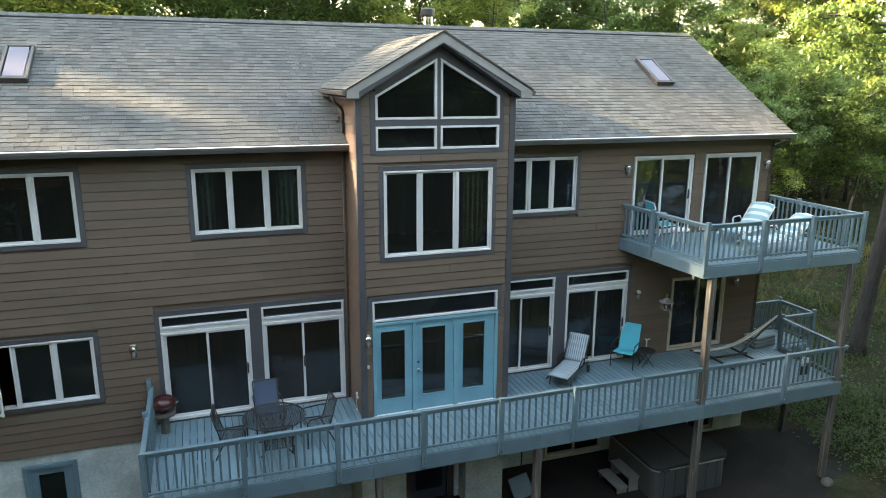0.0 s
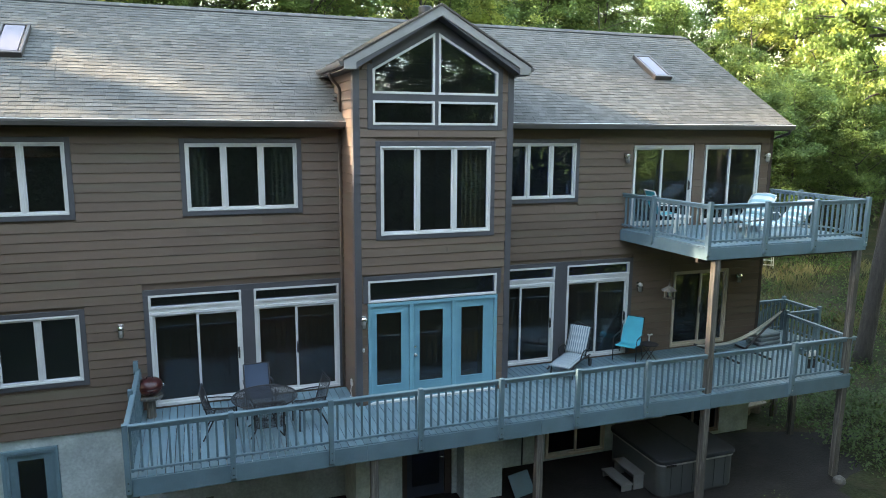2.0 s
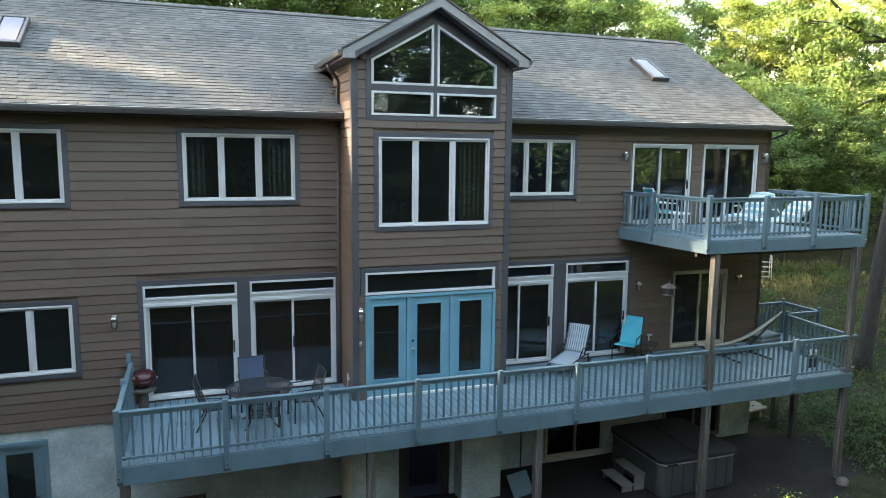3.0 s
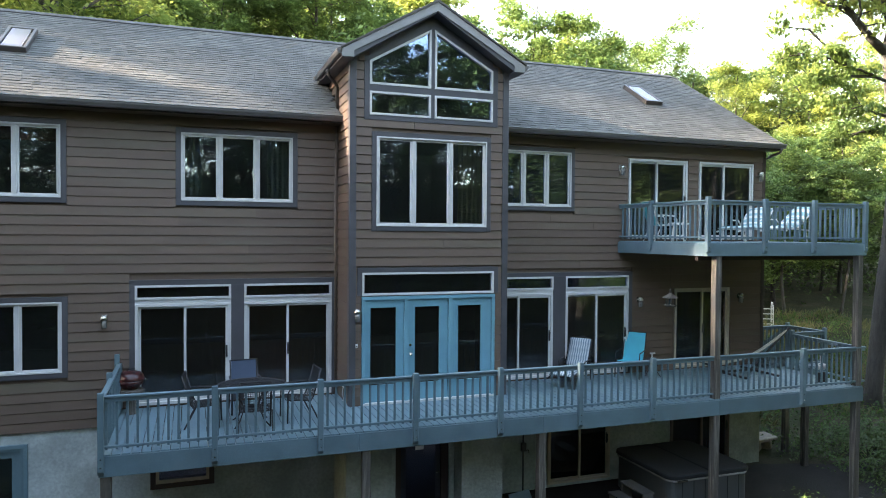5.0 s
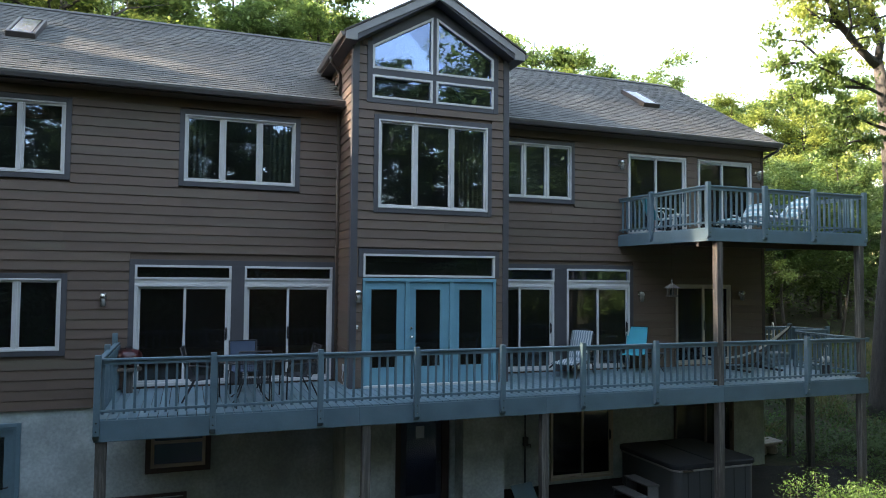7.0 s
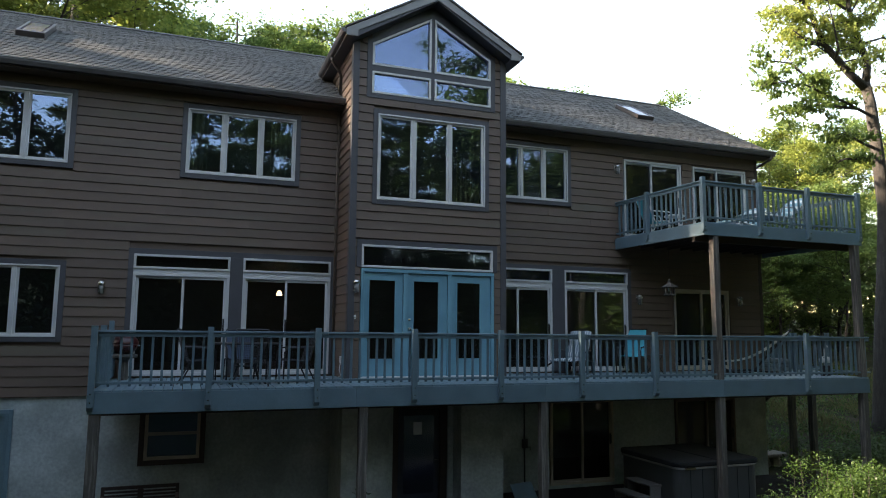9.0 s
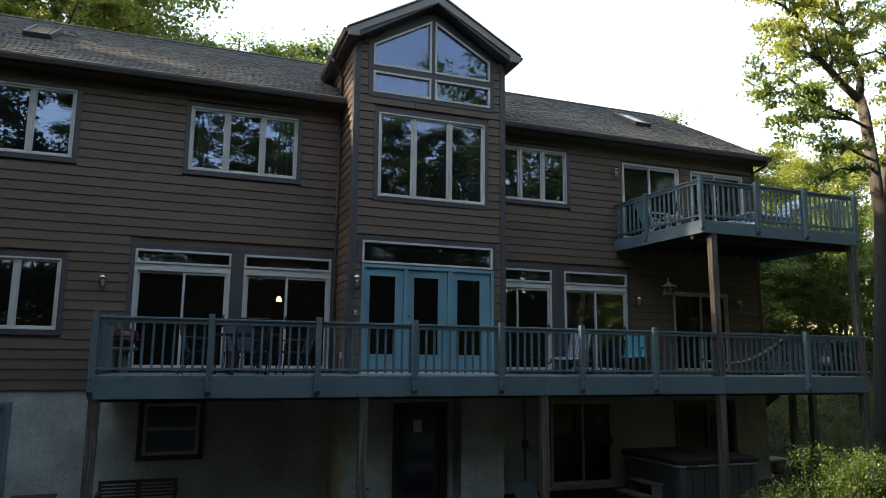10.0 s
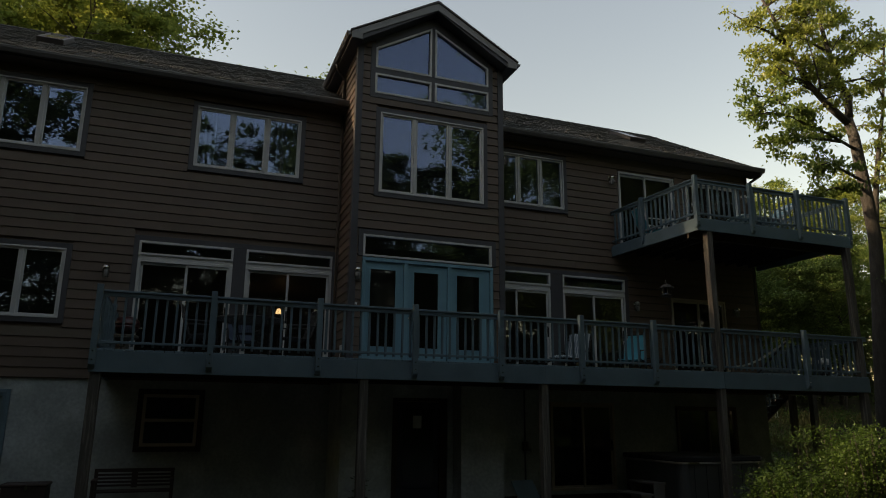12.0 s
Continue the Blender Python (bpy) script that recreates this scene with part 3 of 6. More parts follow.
def board_mesh(length):
    """A thick lapped board: square butt below, and a rebate above that leaves a shadow gap under the next one."""
    top, back, lip = EXPO - 0.011, 0.014, 0.004
    prof = [(-0.027, 0.0), (-0.030, 0.004), (-0.0125, top), (back - lip, top), (back - lip, EXPO + 0.004), (back, EXPO + 0.004), (back, 0.0)]
    n = len(prof)
    g = Geo()
    g.add([(x, y, z) for x in (0.0, length) for y, z in prof],
          [tuple(range(n)), tuple(range(2 * n - 1, n - 1, -1))] + [(i, i + n, (i + 1) % n + n, (i + 1) % n) for i in range(n)])
    return g.mesh("clapboard", SIDING)


BOARDS = {}


def clad(parent, x0, x1, z0, z1, holes, place, top=None, seed=0):
    """Courses of clapboards over x0..x1, z0..z1, cut round the openings and butted at random joints."""
    rnd = random.Random(seed)
    row, z = 0, z0
    while z < z1 - 0.05:
        blocks = sorted((h[0], h[1]) for h in holes if h[2] < z + EXPO * 0.75 and h[3] > z + EXPO * 0.25)
        a, b = x0, x1
        if top is not None:
            half = top(z + EXPO)
            a, b = max(x0, -half), min(x1, half)
        runs, p = [], a
        for s, e in blocks:
            if s > p + 0.03:
                runs.append((p, min(s, b)))
            p = max(p, e)
        if p < b - 0.03:
            runs.append((p, b))
        for s, e in runs:
            cuts, q = [s], s + rnd.uniform(1.2, 3.6)
            while q < e - 0.8:
                cuts.append(q)
                q += 3.66
            cuts.append(e)
            for c, d in zip(cuts, cuts[1:]):
                length = round(d - c - 0.003, 2)
                if length < 0.03:
                    continue
                if length not in BOARDS:
                    BOARDS[length] = board_mesh(length)
                part("clapboard", BOARDS[length], None, parent, at=place @ pose(c, rnd.uniform(-0.001, 0.001), z))
        z += EXPO
        row += 1


def margin(h, t=0.1, below=None):
    return (h[0] - t, h[1] + t, h[2] - (t if below is None else below), h[3] + t)


TRIMMED = [margin(h) for h in (W_A, W_L, W_R, W_LL)] + [margin(US1, 0.03), margin(US2, 0.03), margin(SL5, 0.03),
           (-5.88, -1.76, 2.3, 5.26), (1.63, 5.82, 2.3, 5.30)]

# ---- windows and doors ----
def rect_frame(geo, h, w, y0, y1):
    x0, x1, z0, z1 = h
    geo.box(x0, x1, y0, y1, z0, z0 + w).box(x0, x1, y0, y1, z1 - w, z1)
    geo.box(x0, x0 + w, y0, y1, z0 + w, z1 - w).box(x1 - w, x1, y0, y1, z0 + w, z1 - w)
    return geo


def trim_boards(parent, h, w=0.1, y=0.0, sides="lrtb", material=TRIM):
    x0, x1, z0, z1 = h
    for k, box in (("l", (x0 - w, x0, z0 - (w if "b" in sides else 0), z1 + (w if "t" in sides else 0))), ("r", (x1, x1 + w, z0 - (w if "b" in sides else 0), z1 + (w if "t" in sides else 0))),
                   ("t", (x0, x1, z1, z1 + w)), ("b", (x0, x1, z0 - w, z0))):
        if k in sides:
            part("trim_board", Geo().box(box[0], box[1], y - 0.04, y + 0.02, box[2], box[3]), material, parent, bevel=0.004)


def casement_window(name, h, splits, y=0.0, parent=None, label="", trim=True, skip_sash=()):
    """White frame, mullions and one glazed sash between each pair of splits."""
    win = part(name, rect_frame(Geo(), h, 0.035, y - 0.05, y + 0.1), VINYL, parent or house, label, bevel=0.004)
    xs = [h[0] + 0.01, *splits, h[1] - 0.01]
    for m in splits:
        part("mullion", Geo().box(m - 0.022, m + 0.022, y - 0.024, y + 0.09, h[2] + 0.035, h[3] - 0.035), VINYL, win, bevel=0.003)
    for i, (a, b) in enumerate(zip(xs, xs[1:])):
        lo, hi = a + 0.022, b - 0.022
        if i in skip_sash:
            continue
        part("sash", rect_frame(Geo(), (lo, hi, h[2] + 0.03, h[3] - 0.03), 0.045, y - 0.008, y + 0.05), VINYL, win, bevel=0.004)
        pane = part("pane", Geo().box(lo + 0.04, hi - 0.04, y + 0.018, y + 0.024, h[2] + 0.07, h[3] - 0.07), GLASS, win)
        pane.visible_shadow = False
    if trim:
        trim_boards(win, h, 0.1, y)
    return win


def sliding_door(name, h, mid, y=0.0, handle=1, label="", material=VINYL, frame_w=0.06):
    door = part(name, rect_frame(Geo(), h, frame_w, y - 0.03, y + 0.12), material, house, label, bevel=0.004)
    x0, x1, z0, z1 = h
    for i, (a, b, d) in enumerate(((x0 + frame_w, mid + 0.03, 0.045), (mid - 0.03, x1 - frame_w, 0.0))):
        part("sash", rect_frame(Geo(), (a, b, z0 + frame_w, z1 - frame_w), 0.05, y + d, y + d + 0.035), material, door, bevel=0.004)
        pane = part("pane", Geo().box(a + 0.045, b - 0.045, y + d + 0.014, y + d + 0.02, z0 + frame_w + 0.045, z1 - frame_w - 0.045), DOOR_GLASS, door)
        pane.visible_shadow = False
    hx = (x0 + frame_w + 0.028, x1 - frame_w - 0.028, mid)[0 if handle < 0 else 1 if handle > 0 else 2]
    g = Geo().tube([(hx, y - 0.005, z0 + 0.9), (hx, y - 0.045, z0 + 0.92), (hx, y - 0.045, z0 + 1.1), (hx, y - 0.005, z0 + 1.12)], 0.011, 6)
    g.box(hx - 0.018, hx + 0.018, y - 0.008, y + 0.002, z0 + 0.88, z0 + 1.14)
    part("handle", g, BLACK, door, "black door pull")
    return door


def fixed_light(name, h, y=0.0, label="", trim=""):
    win = part(name, rect_frame(Geo(), h, 0.045, y - 0.04, y + 0.1), VINYL, house, label, bevel=0.004)
    pane = part("pane", Geo().box(h[0] + 0.04, h[1] - 0.04, y + 0.02, y + 0.026, h[2] + 0.04, h[3] - 0.04), GLASS, win)
    pane.visible_shadow = False
    if trim:
        trim_boards(win, h, 0.1, y, trim)
    return win


casement_window("window", W_A, (-8.57, -7.83), label="white triple casement window with slate trim and blind")
casement_window("window", W_L, (-4.18, -3.44), label="white triple casement window with slate trim and green curtains")
casement_window("window", W_R, (2.737, 3.36), label="white triple casement window with slate trim")
open_win = casement_window("window", W_LL, (-8.555, -7.805), label="white triple casement window, one sash swung open", skip_sash=(0,))
hinge = pose(-9.28, -0.01, 0, 0, 0, -38)
part("open_sash", Geo().box(0, 0.7, -0.02, 0.02, 3.53, 3.575, hinge).box(0, 0.7, -0.02, 0.02, 4.785, 4.83, hinge).box(0, 0.045, -0.02, 0.02, 3.575, 4.785, hinge).box(0.655, 0.7, -0.02, 0.02, 3.575, 4.785, hinge), VINYL, open_win, "sash swung outwards")
part("pane", Geo().box(0.04, 0.66, -0.003, 0.003, 3.57, 4.79, hinge), GLASS, open_win)
sliding_door("patio_door", US1, 6.56, handle=1, label="white sliding glass door to the upper deck")
sliding_door("patio_door", US2, 8.70, handle=-1, label="white sliding glass door beside a pale curtain")
sliding_door("patio_door", SL1, -4.84, handle=1, label="white sliding glass door below a transom light")
sliding_door("patio_door", SL2, -2.79, handle=0, label="white sliding glass door slightly open")
sliding_door("patio_door", SL3, 2.65, handle=1, label="white sliding glass door beside the bay")
sliding_door("patio_door", SL4, 4.81, handle=1, label="white sliding glass door below a transom light")
CREAM = mat("cream_vinyl", (0.42, 0.36, 0.28), 0.5, scale=3, vary=0.08, fine=60, bump=0.03)
sliding_door("patio_door", SL5, 8.05, handle=0, label="cream sliding glass door beneath the upper deck", material=CREAM)
for h in (TR1, TR2, TR3, TR4):
    fixed_light("transom_window", h, label="narrow white transom light over a patio door")
for x0, x1, z0, z1 in ((-5.88, -1.76, 5.15, 5.26), (1.72, 5.82, 5.20, 5.30), (-5.88, -5.78, 2.75, 5.15), (-3.95, -3.69, 2.75, 5.15), (-1.86, -1.76, 2.75, 5.15), (3.56, 3.90, 2.75, 5.20), (5.72, 5.82, 2.75, 5.20)):
    part("trim_board", Geo().box(x0, x1, -0.036, 0.02, z0, z1), TRIM, house, bevel=0.003)
for x0, x1, z0, z1 in ((-5.78, -3.95, 4.78, 4.86), (-3.69, -1.86, 4.78, 4.86), (1.73, 3.56, 4.80, 4.88), (3.90, 5.72, 4.80, 4.88)):
    part("door_header", Geo().box(x0, x1, -0.012, 0.1, z0, z1), VINYL, house, bevel=0.003)
# main bay glazing
casement_window("bay_window", BWIN, (-0.40, 0.415), BAY_Y, label="large white three-pane bay window")
fixed_light("transom_window", FTR, BAY_Y, label="wide transom light over the french doors", trim="lrt")
fixed_light("gable_window", GL_L, BAY_Y, label="low fixed light under the gable")
fixed_light("gable_window", GL_R, BAY_Y, label="low fixed light under the gable")


def raked_light(x_low, x_high, z0, zl, zh):
    def ring(d):
        s = 1 if x_high > x_low else -1
        k = (zh - zl) / abs(x_high - x_low)
        c = d * math.hypot(1, k)
        return [(x_low + s * d, z0 + d), (x_high - s * d, z0 + d), (x_high - s * d, zh - d * k - c), (x_low + s * d, zl + d * k - c)]
    o, i = ring(0), ring(0.045)
    g = Geo()
    for k in range(4):
        j = (k + 1) % 4
        quad = [o[k], o[j], i[j], i[k]]
        g.prism(quad if x_high > x_low else quad[::-1], BAY_Y - 0.04, BAY_Y + 0.1)
    win = part("gable_window", g, VINYL, house, "raked white fixed light under the gable")
    q = ring(0.04)
    part("pane", Geo().prism(q if x_high > x_low else q[::-1], BAY_Y + 0.02, BAY_Y + 0.026), GLASS, win).visible_shadow = False


raked_light(-1.335, -0.03, 9.235, 9.71, 10.455)
raked_light(1.375, 0.05, 9.235, 9.71, 10.455)
# slate boards framing the gable lights
g = Geo()
g.prism([(-1.335, 9.71), (-0.03, 10.455), (0.05, 10.455), (1.375, 9.71), (1.375, 9.9), (1.69, 9.79), (0, 10.765), (-1.69, 9.79), (-1.335, 9.9)], BAY_Y - 0.024, BAY_Y + 0.02)
part("gable_panel", g, TRIM, house, "slate panel filling the gable")
for x0, x1, z0, z1 in ((-1.445, -1.335, 8.52, 9.80), (1.375, 1.49, 8.52, 9.80), (-1.335, 1.375, 8.52, 8.62), (-1.335, 1.375, 9.10, 9.235), (-0.03, 0.05, 8.62, 9.10), (-0.03, 0.05, 9.235, 10.45)):
    part("trim_board", Geo().box(x0, x1, BAY_Y - 0.028, BAY_Y + 0.02, z0, z1), TRIM, house, bevel=0.003)

# french doors: teal frame with three glazed leaves
x0, x1, z0, z1 = FDOOR
fdoor = part("french_door", Geo().box(x0, x1, BAY_Y - 0.037, BAY_Y + 0.12, z1 - 0.07, z1), TEAL, house, "teal french doors with three glazed leaves", bevel=0.004)
for a, b in ((x0, x0 + 0.07), (x1 - 0.07, x1), (-0.58, -0.49), (0.395, 0.485)):
    part("door_jamb", Geo().box(a, b, BAY_Y - 0.034, BAY_Y + 0.11, z0, z1 - 0.07), TEAL, fdoor, bevel=0.004)
part("threshold", Geo().box(x0, x1, BAY_Y - 0.06, BAY_Y + 0.12, z0 - 0.02, z0 + 0.025), VINYL, fdoor, "pale threshold", bevel=0.004)
for a, b, ga, gb in ((-1.41, -0.58, -1.297, -0.751), (-0.49, 0.395, -0.349, 0.195), (0.485, 1.39, 0.616, 1.145)):
    g = Geo()
    wall_cells(g, a + 0.007, b - 0.007, z0 + 0.03, z1 - 0.077, BAY_Y + 0.01, BAY_Y + 0.055, [(ga, gb, 3.11, 4.70)])
    rect_frame(g, (ga - 0.03, gb + 0.03, 3.08, 4.73), 0.032, BAY_Y - 0.004, BAY_Y + 0.01)
    part("door_leaf", g, TEAL, fdoor, "teal door leaf")
    part("pane", Geo().box(ga, gb, BAY_Y + 0.03, BAY_Y + 0.036, 3.11, 4.70), DOOR_GLASS, fdoor).visible_shadow = False
part("door_handle", Geo().lathe([(0.03, 0), (0.03, 0.01), (0.012, 0.015), (0.012, 0.04), (0.028, 0.05), (0.03, 0.07), (0.015, 0.085)], 12).mesh("door_handle", CHROME, smooth=True), None, fdoor, "round nickel door knob",
     at=pose(-0.44, BAY_Y + 0.01, 3.72, 90))
part("deadbolt", Geo().lathe([(0.028, 0), (0.026, 0.015), (0.01, 0.02)], 12), CHROME, fdoor, at=pose(-0.44, BAY_Y + 0.01, 3.9, 90))

# corner boards
for s in (-1, 1):
    a, b = sorted((s * (BAY_X - 0.1), s * (BAY_X + 0.038)))
    part("corner_board", Geo().box(a, b, BAY_Y - 0.04, BAY_Y + 0.02, 2.72, BAY_TOP), TRIM, house, bevel=0.003)
    a, b = sorted((s * (BAY_X - 0.02), s * (BAY_X + 0.04)))
    part("corner_board", Geo().box(a, b, BAY_Y + 0.02, BAY_Y + 0.11, 2.72, BAY_TOP), TRIM, house, bevel=0.003)
part("corner_board", Geo().box(XR - 0.09, XR + 0.01, -0.034, 0.02, 2.38, 8.5), DARKTRIM, house, bevel=0.003)
for a, b in ((XL, -BAY_X), (BAY_X, XR)):
    part("frieze_board", Geo().box(a, b, -0.034, 0.02, 8.36, 8.545), SIDING, house, "brown frieze board under the eave")

# basement openings
w = part("basement_window", rect_frame(Geo(), BW1, 0.06, -0.01, 0.12), CREAM, house, "double-hung basement window in a dark frame")
part("meeting_rail", Geo().box(BW1[0] + 0.06, BW1[1] - 0.06, 0.02, 0.07, 1.6, 1.66), CREAM, w)
for a, b in ((1.2, 1.6), (1.66, 2.06)):
    part("pane", Geo().box(BW1[0] + 0.05, BW1[1] - 0.05, 0.04, 0.046, a, b), GLASS, w)
trim_boards(w, BW1, 0.1, 0.012, material=DARKTRIM)
sliding_door("basement_door", BSL1, 4.37, label="basement sliding glass door under the deck", material=CREAM)
sliding_door("basement_door", BSL2, 8.1, label="basement sliding glass door behind the hot tub", material=mat("brown_vinyl", (0.1, 0.07, 0.06), 0.5))
x0, x1, z0, z1 = BDOOR
d = part("side_door", rect_frame(Geo(), (x0, x1, z0 - 0.04, z1), 0.05, -0.01, 0.14), DECK, house, "blue half-glazed basement door")
g = Geo()
wall_cells(g, x0 + 0.05, x1 - 0.05, 0.02, z1 - 0.05, 0.03, 0.075, [(x0 + 0.2, x1 - 0.2, 0.95, 1.92)])
part("door_leaf", g, DECK, d, "blue door leaf")
part("pane", Geo().box(x0 + 0.2, x1 - 0.2, 0.05, 0.056, 0.95, 1.92), GLASS, d)
part("door_handle", Geo().tube([(x1 - 0.12, 0.03, 1.0), (x1 - 0.12, -0.03, 1.0), (x1 - 0.2, -0.035, 1.0)], 0.012, 6), BLACK, d)
trim_boards(d, (x0, x1, 0.0, z1), 0.07, 0.012, "lrt", DECK)
# basement entry under the bay
ey = BAY_Y + 0.55
g = Geo()
wall_cells(g, -0.6, 0.62, 0.0, 2.12, ey, ey + 0.1, [(-0.47, 0.46, 0.0, 2.05)])
e = part("entry_door", g, DARKTRIM, house, "dark basement entry door with a paper notice")
NAVY = mat("dark_door_paint", (0.02, 0.025, 0.04), 0.5)
part("door_leaf", Geo().box(-0.46, 0.45, ey + 0.04, ey + 0.09, 0.02, 2.04), NAVY, e, bevel=0.004)
part("pane", Geo().box(-0.34, 0.33, ey + 0.034, ey + 0.042, 0.3, 1.9), GLASS, e)
part("notice", Geo().box(-0.13, 0.06, ey + 0.028, ey + 0.031, 1.5, 1.76), VINYL, e, "sheet of white paper on the glass")
part("door_handle", Geo().tube([(0.4, ey + 0.04, 0.98), (0.4, ey - 0.02, 0.98), (0.32, ey - 0.02, 0.98)], 0.012, 6), CHROME, e)

# ---- decks ----
DECK_Z, DECK_F = 2.715, -3.05


def railing(name, path, z_deck, top, label, posts, skip=(), fixed=()):
    """A railing along a line of corners: top rail, bottom rail, balusters, and posts at the given distances."""
    rail = thing(name, (0, 0, 0), label, "railing")
    dist = 0.0
    for (ax, ay), (bx, by) in zip(path, path[1:]):
        a, b = Vector((ax, ay, 0)), Vector((bx, by, 0))
        length = (b - a).length
        m = Matrix.Translation(a) @ Matrix.Rotation(math.atan2(by - ay, bx - ax), 4, "Z")
        part("top_rail", Geo().box(0, length, -0.045, 0.045, top - 0.036, top, m), RAILING, rail, bevel=0.006)
        part("under_rail", Geo().box(0, length, -0.018, 0.018, top - 0.1, top - 0.04, m), RAILING, rail)
        part("bottom_rail", Geo().box(0, length, -0.02, 0.02, z_deck + 0.085, z_deck + 0.125, m), RAILING, rail, bevel=0.004)
        count = max(1, round(length / 0.152))
        key = ("baluster", round(top - z_deck, 2))
        if key not in BOARDS:
            BOARDS[key] = Geo().box(-0.019, 0.019, -0.019, 0.019, 0.05, top - z_deck - 0.05).mesh("baluster", RAILING, bevel=0.003)
        rnd = random.Random(int(length * 100))
        for k in range(count):
            p = m @ Vector(((k + 0.5) * length / count, 0.036, 0))
            if any(math.hypot(p.x - q[0], p.y - q[1]) < 0.12 for q in skip):
                continue
            part("baluster", BOARDS[key], None, rail, at=pose(p.x, p.y, z_deck, rnd.uniform(-0.3, 0.3), rnd.uniform(-0.3, 0.3), math.degrees(math.atan2(by - ay, bx - ax))))
    for x, y, z0, z1 in posts:
        g = Geo().box(-0.046, 0.046, -0.046, 0.046, z0 + 0.06, z1).add([(-0.046, -0.046, z0 + 0.06), (0.046, -0.046, z0 + 0.06), (0.046, 0.046, z0 + 0.06), (-0.046, 0.046, z0 + 0.06), (-0.046, 0.0, z0), (0.046, 0.0, z0), (0.046, 0.046, z0), (-0.046, 0.046, z0)],
                  [(4, 5, 1, 0), (7, 6, 5, 4), (6, 7, 3, 2), (0, 3, 7, 4), (1, 5, 6, 2)])
        p = part("post", g, RAILING, rail, at=pose(x, y, 0), bevel=0.004)
        part("bolt", Geo().tube([(0, -0.046, z0 + 0.13), (0, -0.056, z0 + 0.13)], 0.012, 6), CHROME, p)
        part("bolt", Geo().tube([(0, -0.046, z0 + 0.26), (0, -0.056, z0 + 0.26)], 0.012, 6), CHROME, p)
    return rail


def deck_boards(parent, x0, x1, y0, y1, z, bay=False):
    x = x0
    rnd = random.Random(3)
    while x < x1 - 0.02:
        w = min(0.134, x1 - x)
        stop = BAY_Y - 0.03 if bay and abs(x + w / 2) < BAY_X + 0.06 else y1
        key = ("board", round(w, 3), round(stop - y0, 2))
        if key not in BOARDS:
            BOARDS[key] = Geo().box(0, w, 0, stop - y0, -0.028, 0).mesh("board", DECK, bevel=0.004)
        part("board", BOARDS[key], None, parent, at=pose(x, y0 + rnd.uniform(-0.004, 0.004), z + rnd.uniform(-0.0015, 0.0015)))
        x += 0.145


deck = thing("lower_deck", (0, 0, 0), "long blue-painted timber deck raised on weathered posts", "deck")
deck_boards(deck, -6.06, 10.12, DECK_F + 0.0, -0.03, DECK_Z, bay=True)
deck_boards(deck, 10.12, 11.5, -0.8, 0.5, DECK_Z)
FAS = ((-6.1, -1.95), (-1.947, 1.70), (1.703, 5.95), (5.953, 10.14))
for a, b in FAS:
    part("fascia_board", Geo().box(a, b, DECK_F - 0.005, DECK_F + 0.033, 2.36, DECK_Z - 0.03), RAILING, deck, bevel=0.004)
part("fascia_board", Geo().box(-6.1, -6.062, DECK_F + 0.033, -0.0, 2.36, DECK_Z - 0.03), RAILING, deck, bevel=0.004)
part("fascia_board", Geo().box(10.12, 10.158, DECK_F + 0.033, -0.8, 2.36, DECK_Z - 0.03), RAILING, deck, bevel=0.004)
part("fascia_board", Geo().box(10.158, 11.5, -0.83, -0.795, 2.42, DECK_Z - 0.03), RAILING, deck, bevel=0.004)
part("fascia_board", Geo().box(11.47, 11.505, -0.795, 0.5, 2.42, DECK_Z - 0.03), RAILING, deck, bevel=0.004)
for i in range(40):
    x = -5.95 + i * 0.41
    if x < 10.1:
        part("joist", Geo().box(x, x + 0.04, DECK_F + 0.035, BAY_Y - 0.05 if abs(x) < 1.8 else 0.0, 2.44, DECK_Z - 0.03), JOIST, deck)
part("beam", Geo().box(-6.05, 10.1, -2.72, -2.63, 2.3, 2.44), JOIST, deck, "doubled carrying beam")


def rough_post(x, y, z0, z1, parent, label, w=0.075):
    g = Geo()
    k = 7
    rnd = random.Random(int(x * 10))
    ring = [(-w, -w), (w, -w), (w, w), (-w, w)]
    verts, faces = [], []
    for i in range(k):
        z = z0 + (z1 - z0) * i / (k - 1)
        verts += [(x + px + rnd.uniform(-0.006, 0.006), y + py + rnd.uniform(-0.006, 0.006), z) for px, py in ring]
    for i in range(k - 1):
        faces += [(i * 4 + j, i * 4 + (j + 1) % 4, i * 4 + 4 + (j + 1) % 4, i * 4 + 4 + j) for j in range(4)]
    g.add(verts, faces + [(3, 2, 1, 0), tuple(k * 4 - 4 + j for j in range(4))])
    return part("support_post", g, WOOD, parent, label, bevel=0.006)


for x in (-6.0, -1.80, 1.71):
    rough_post(x, -2.955, -0.2, 2.36 if x < -5 else 2.44, deck, "weathered square timber post")
for x in (5.90, 10.02):
    rough_post(x, -2.955, -0.2, 5.78, deck, "tall weathered post carrying both decks")
rough_post(11.4, 0.42, 0.0, 2.45, deck, "weathered square timber post")
rough_post(10.9, -0.72, 0.0, 2.45, deck, "weathered square timber post")

LP = [(x, DECK_F - 0.05, 2.41, 3.70) for x in (-6.06, -4.37, -2.635, -0.918, 0.767, 2.49, 4.196, 8.23)]
railing("deck_railing", [(-6.07, -2.99), (5.82, -2.99)], DECK_Z, 3.635, "blue-painted railing along the lower deck's front", LP[:7])
railing("deck_railing", [(5.98, -2.99), (10.24, -2.99)], DECK_Z, 3.635, "blue-painted railing between the tall posts", LP[7:], skip=((10.02, -2.99),))
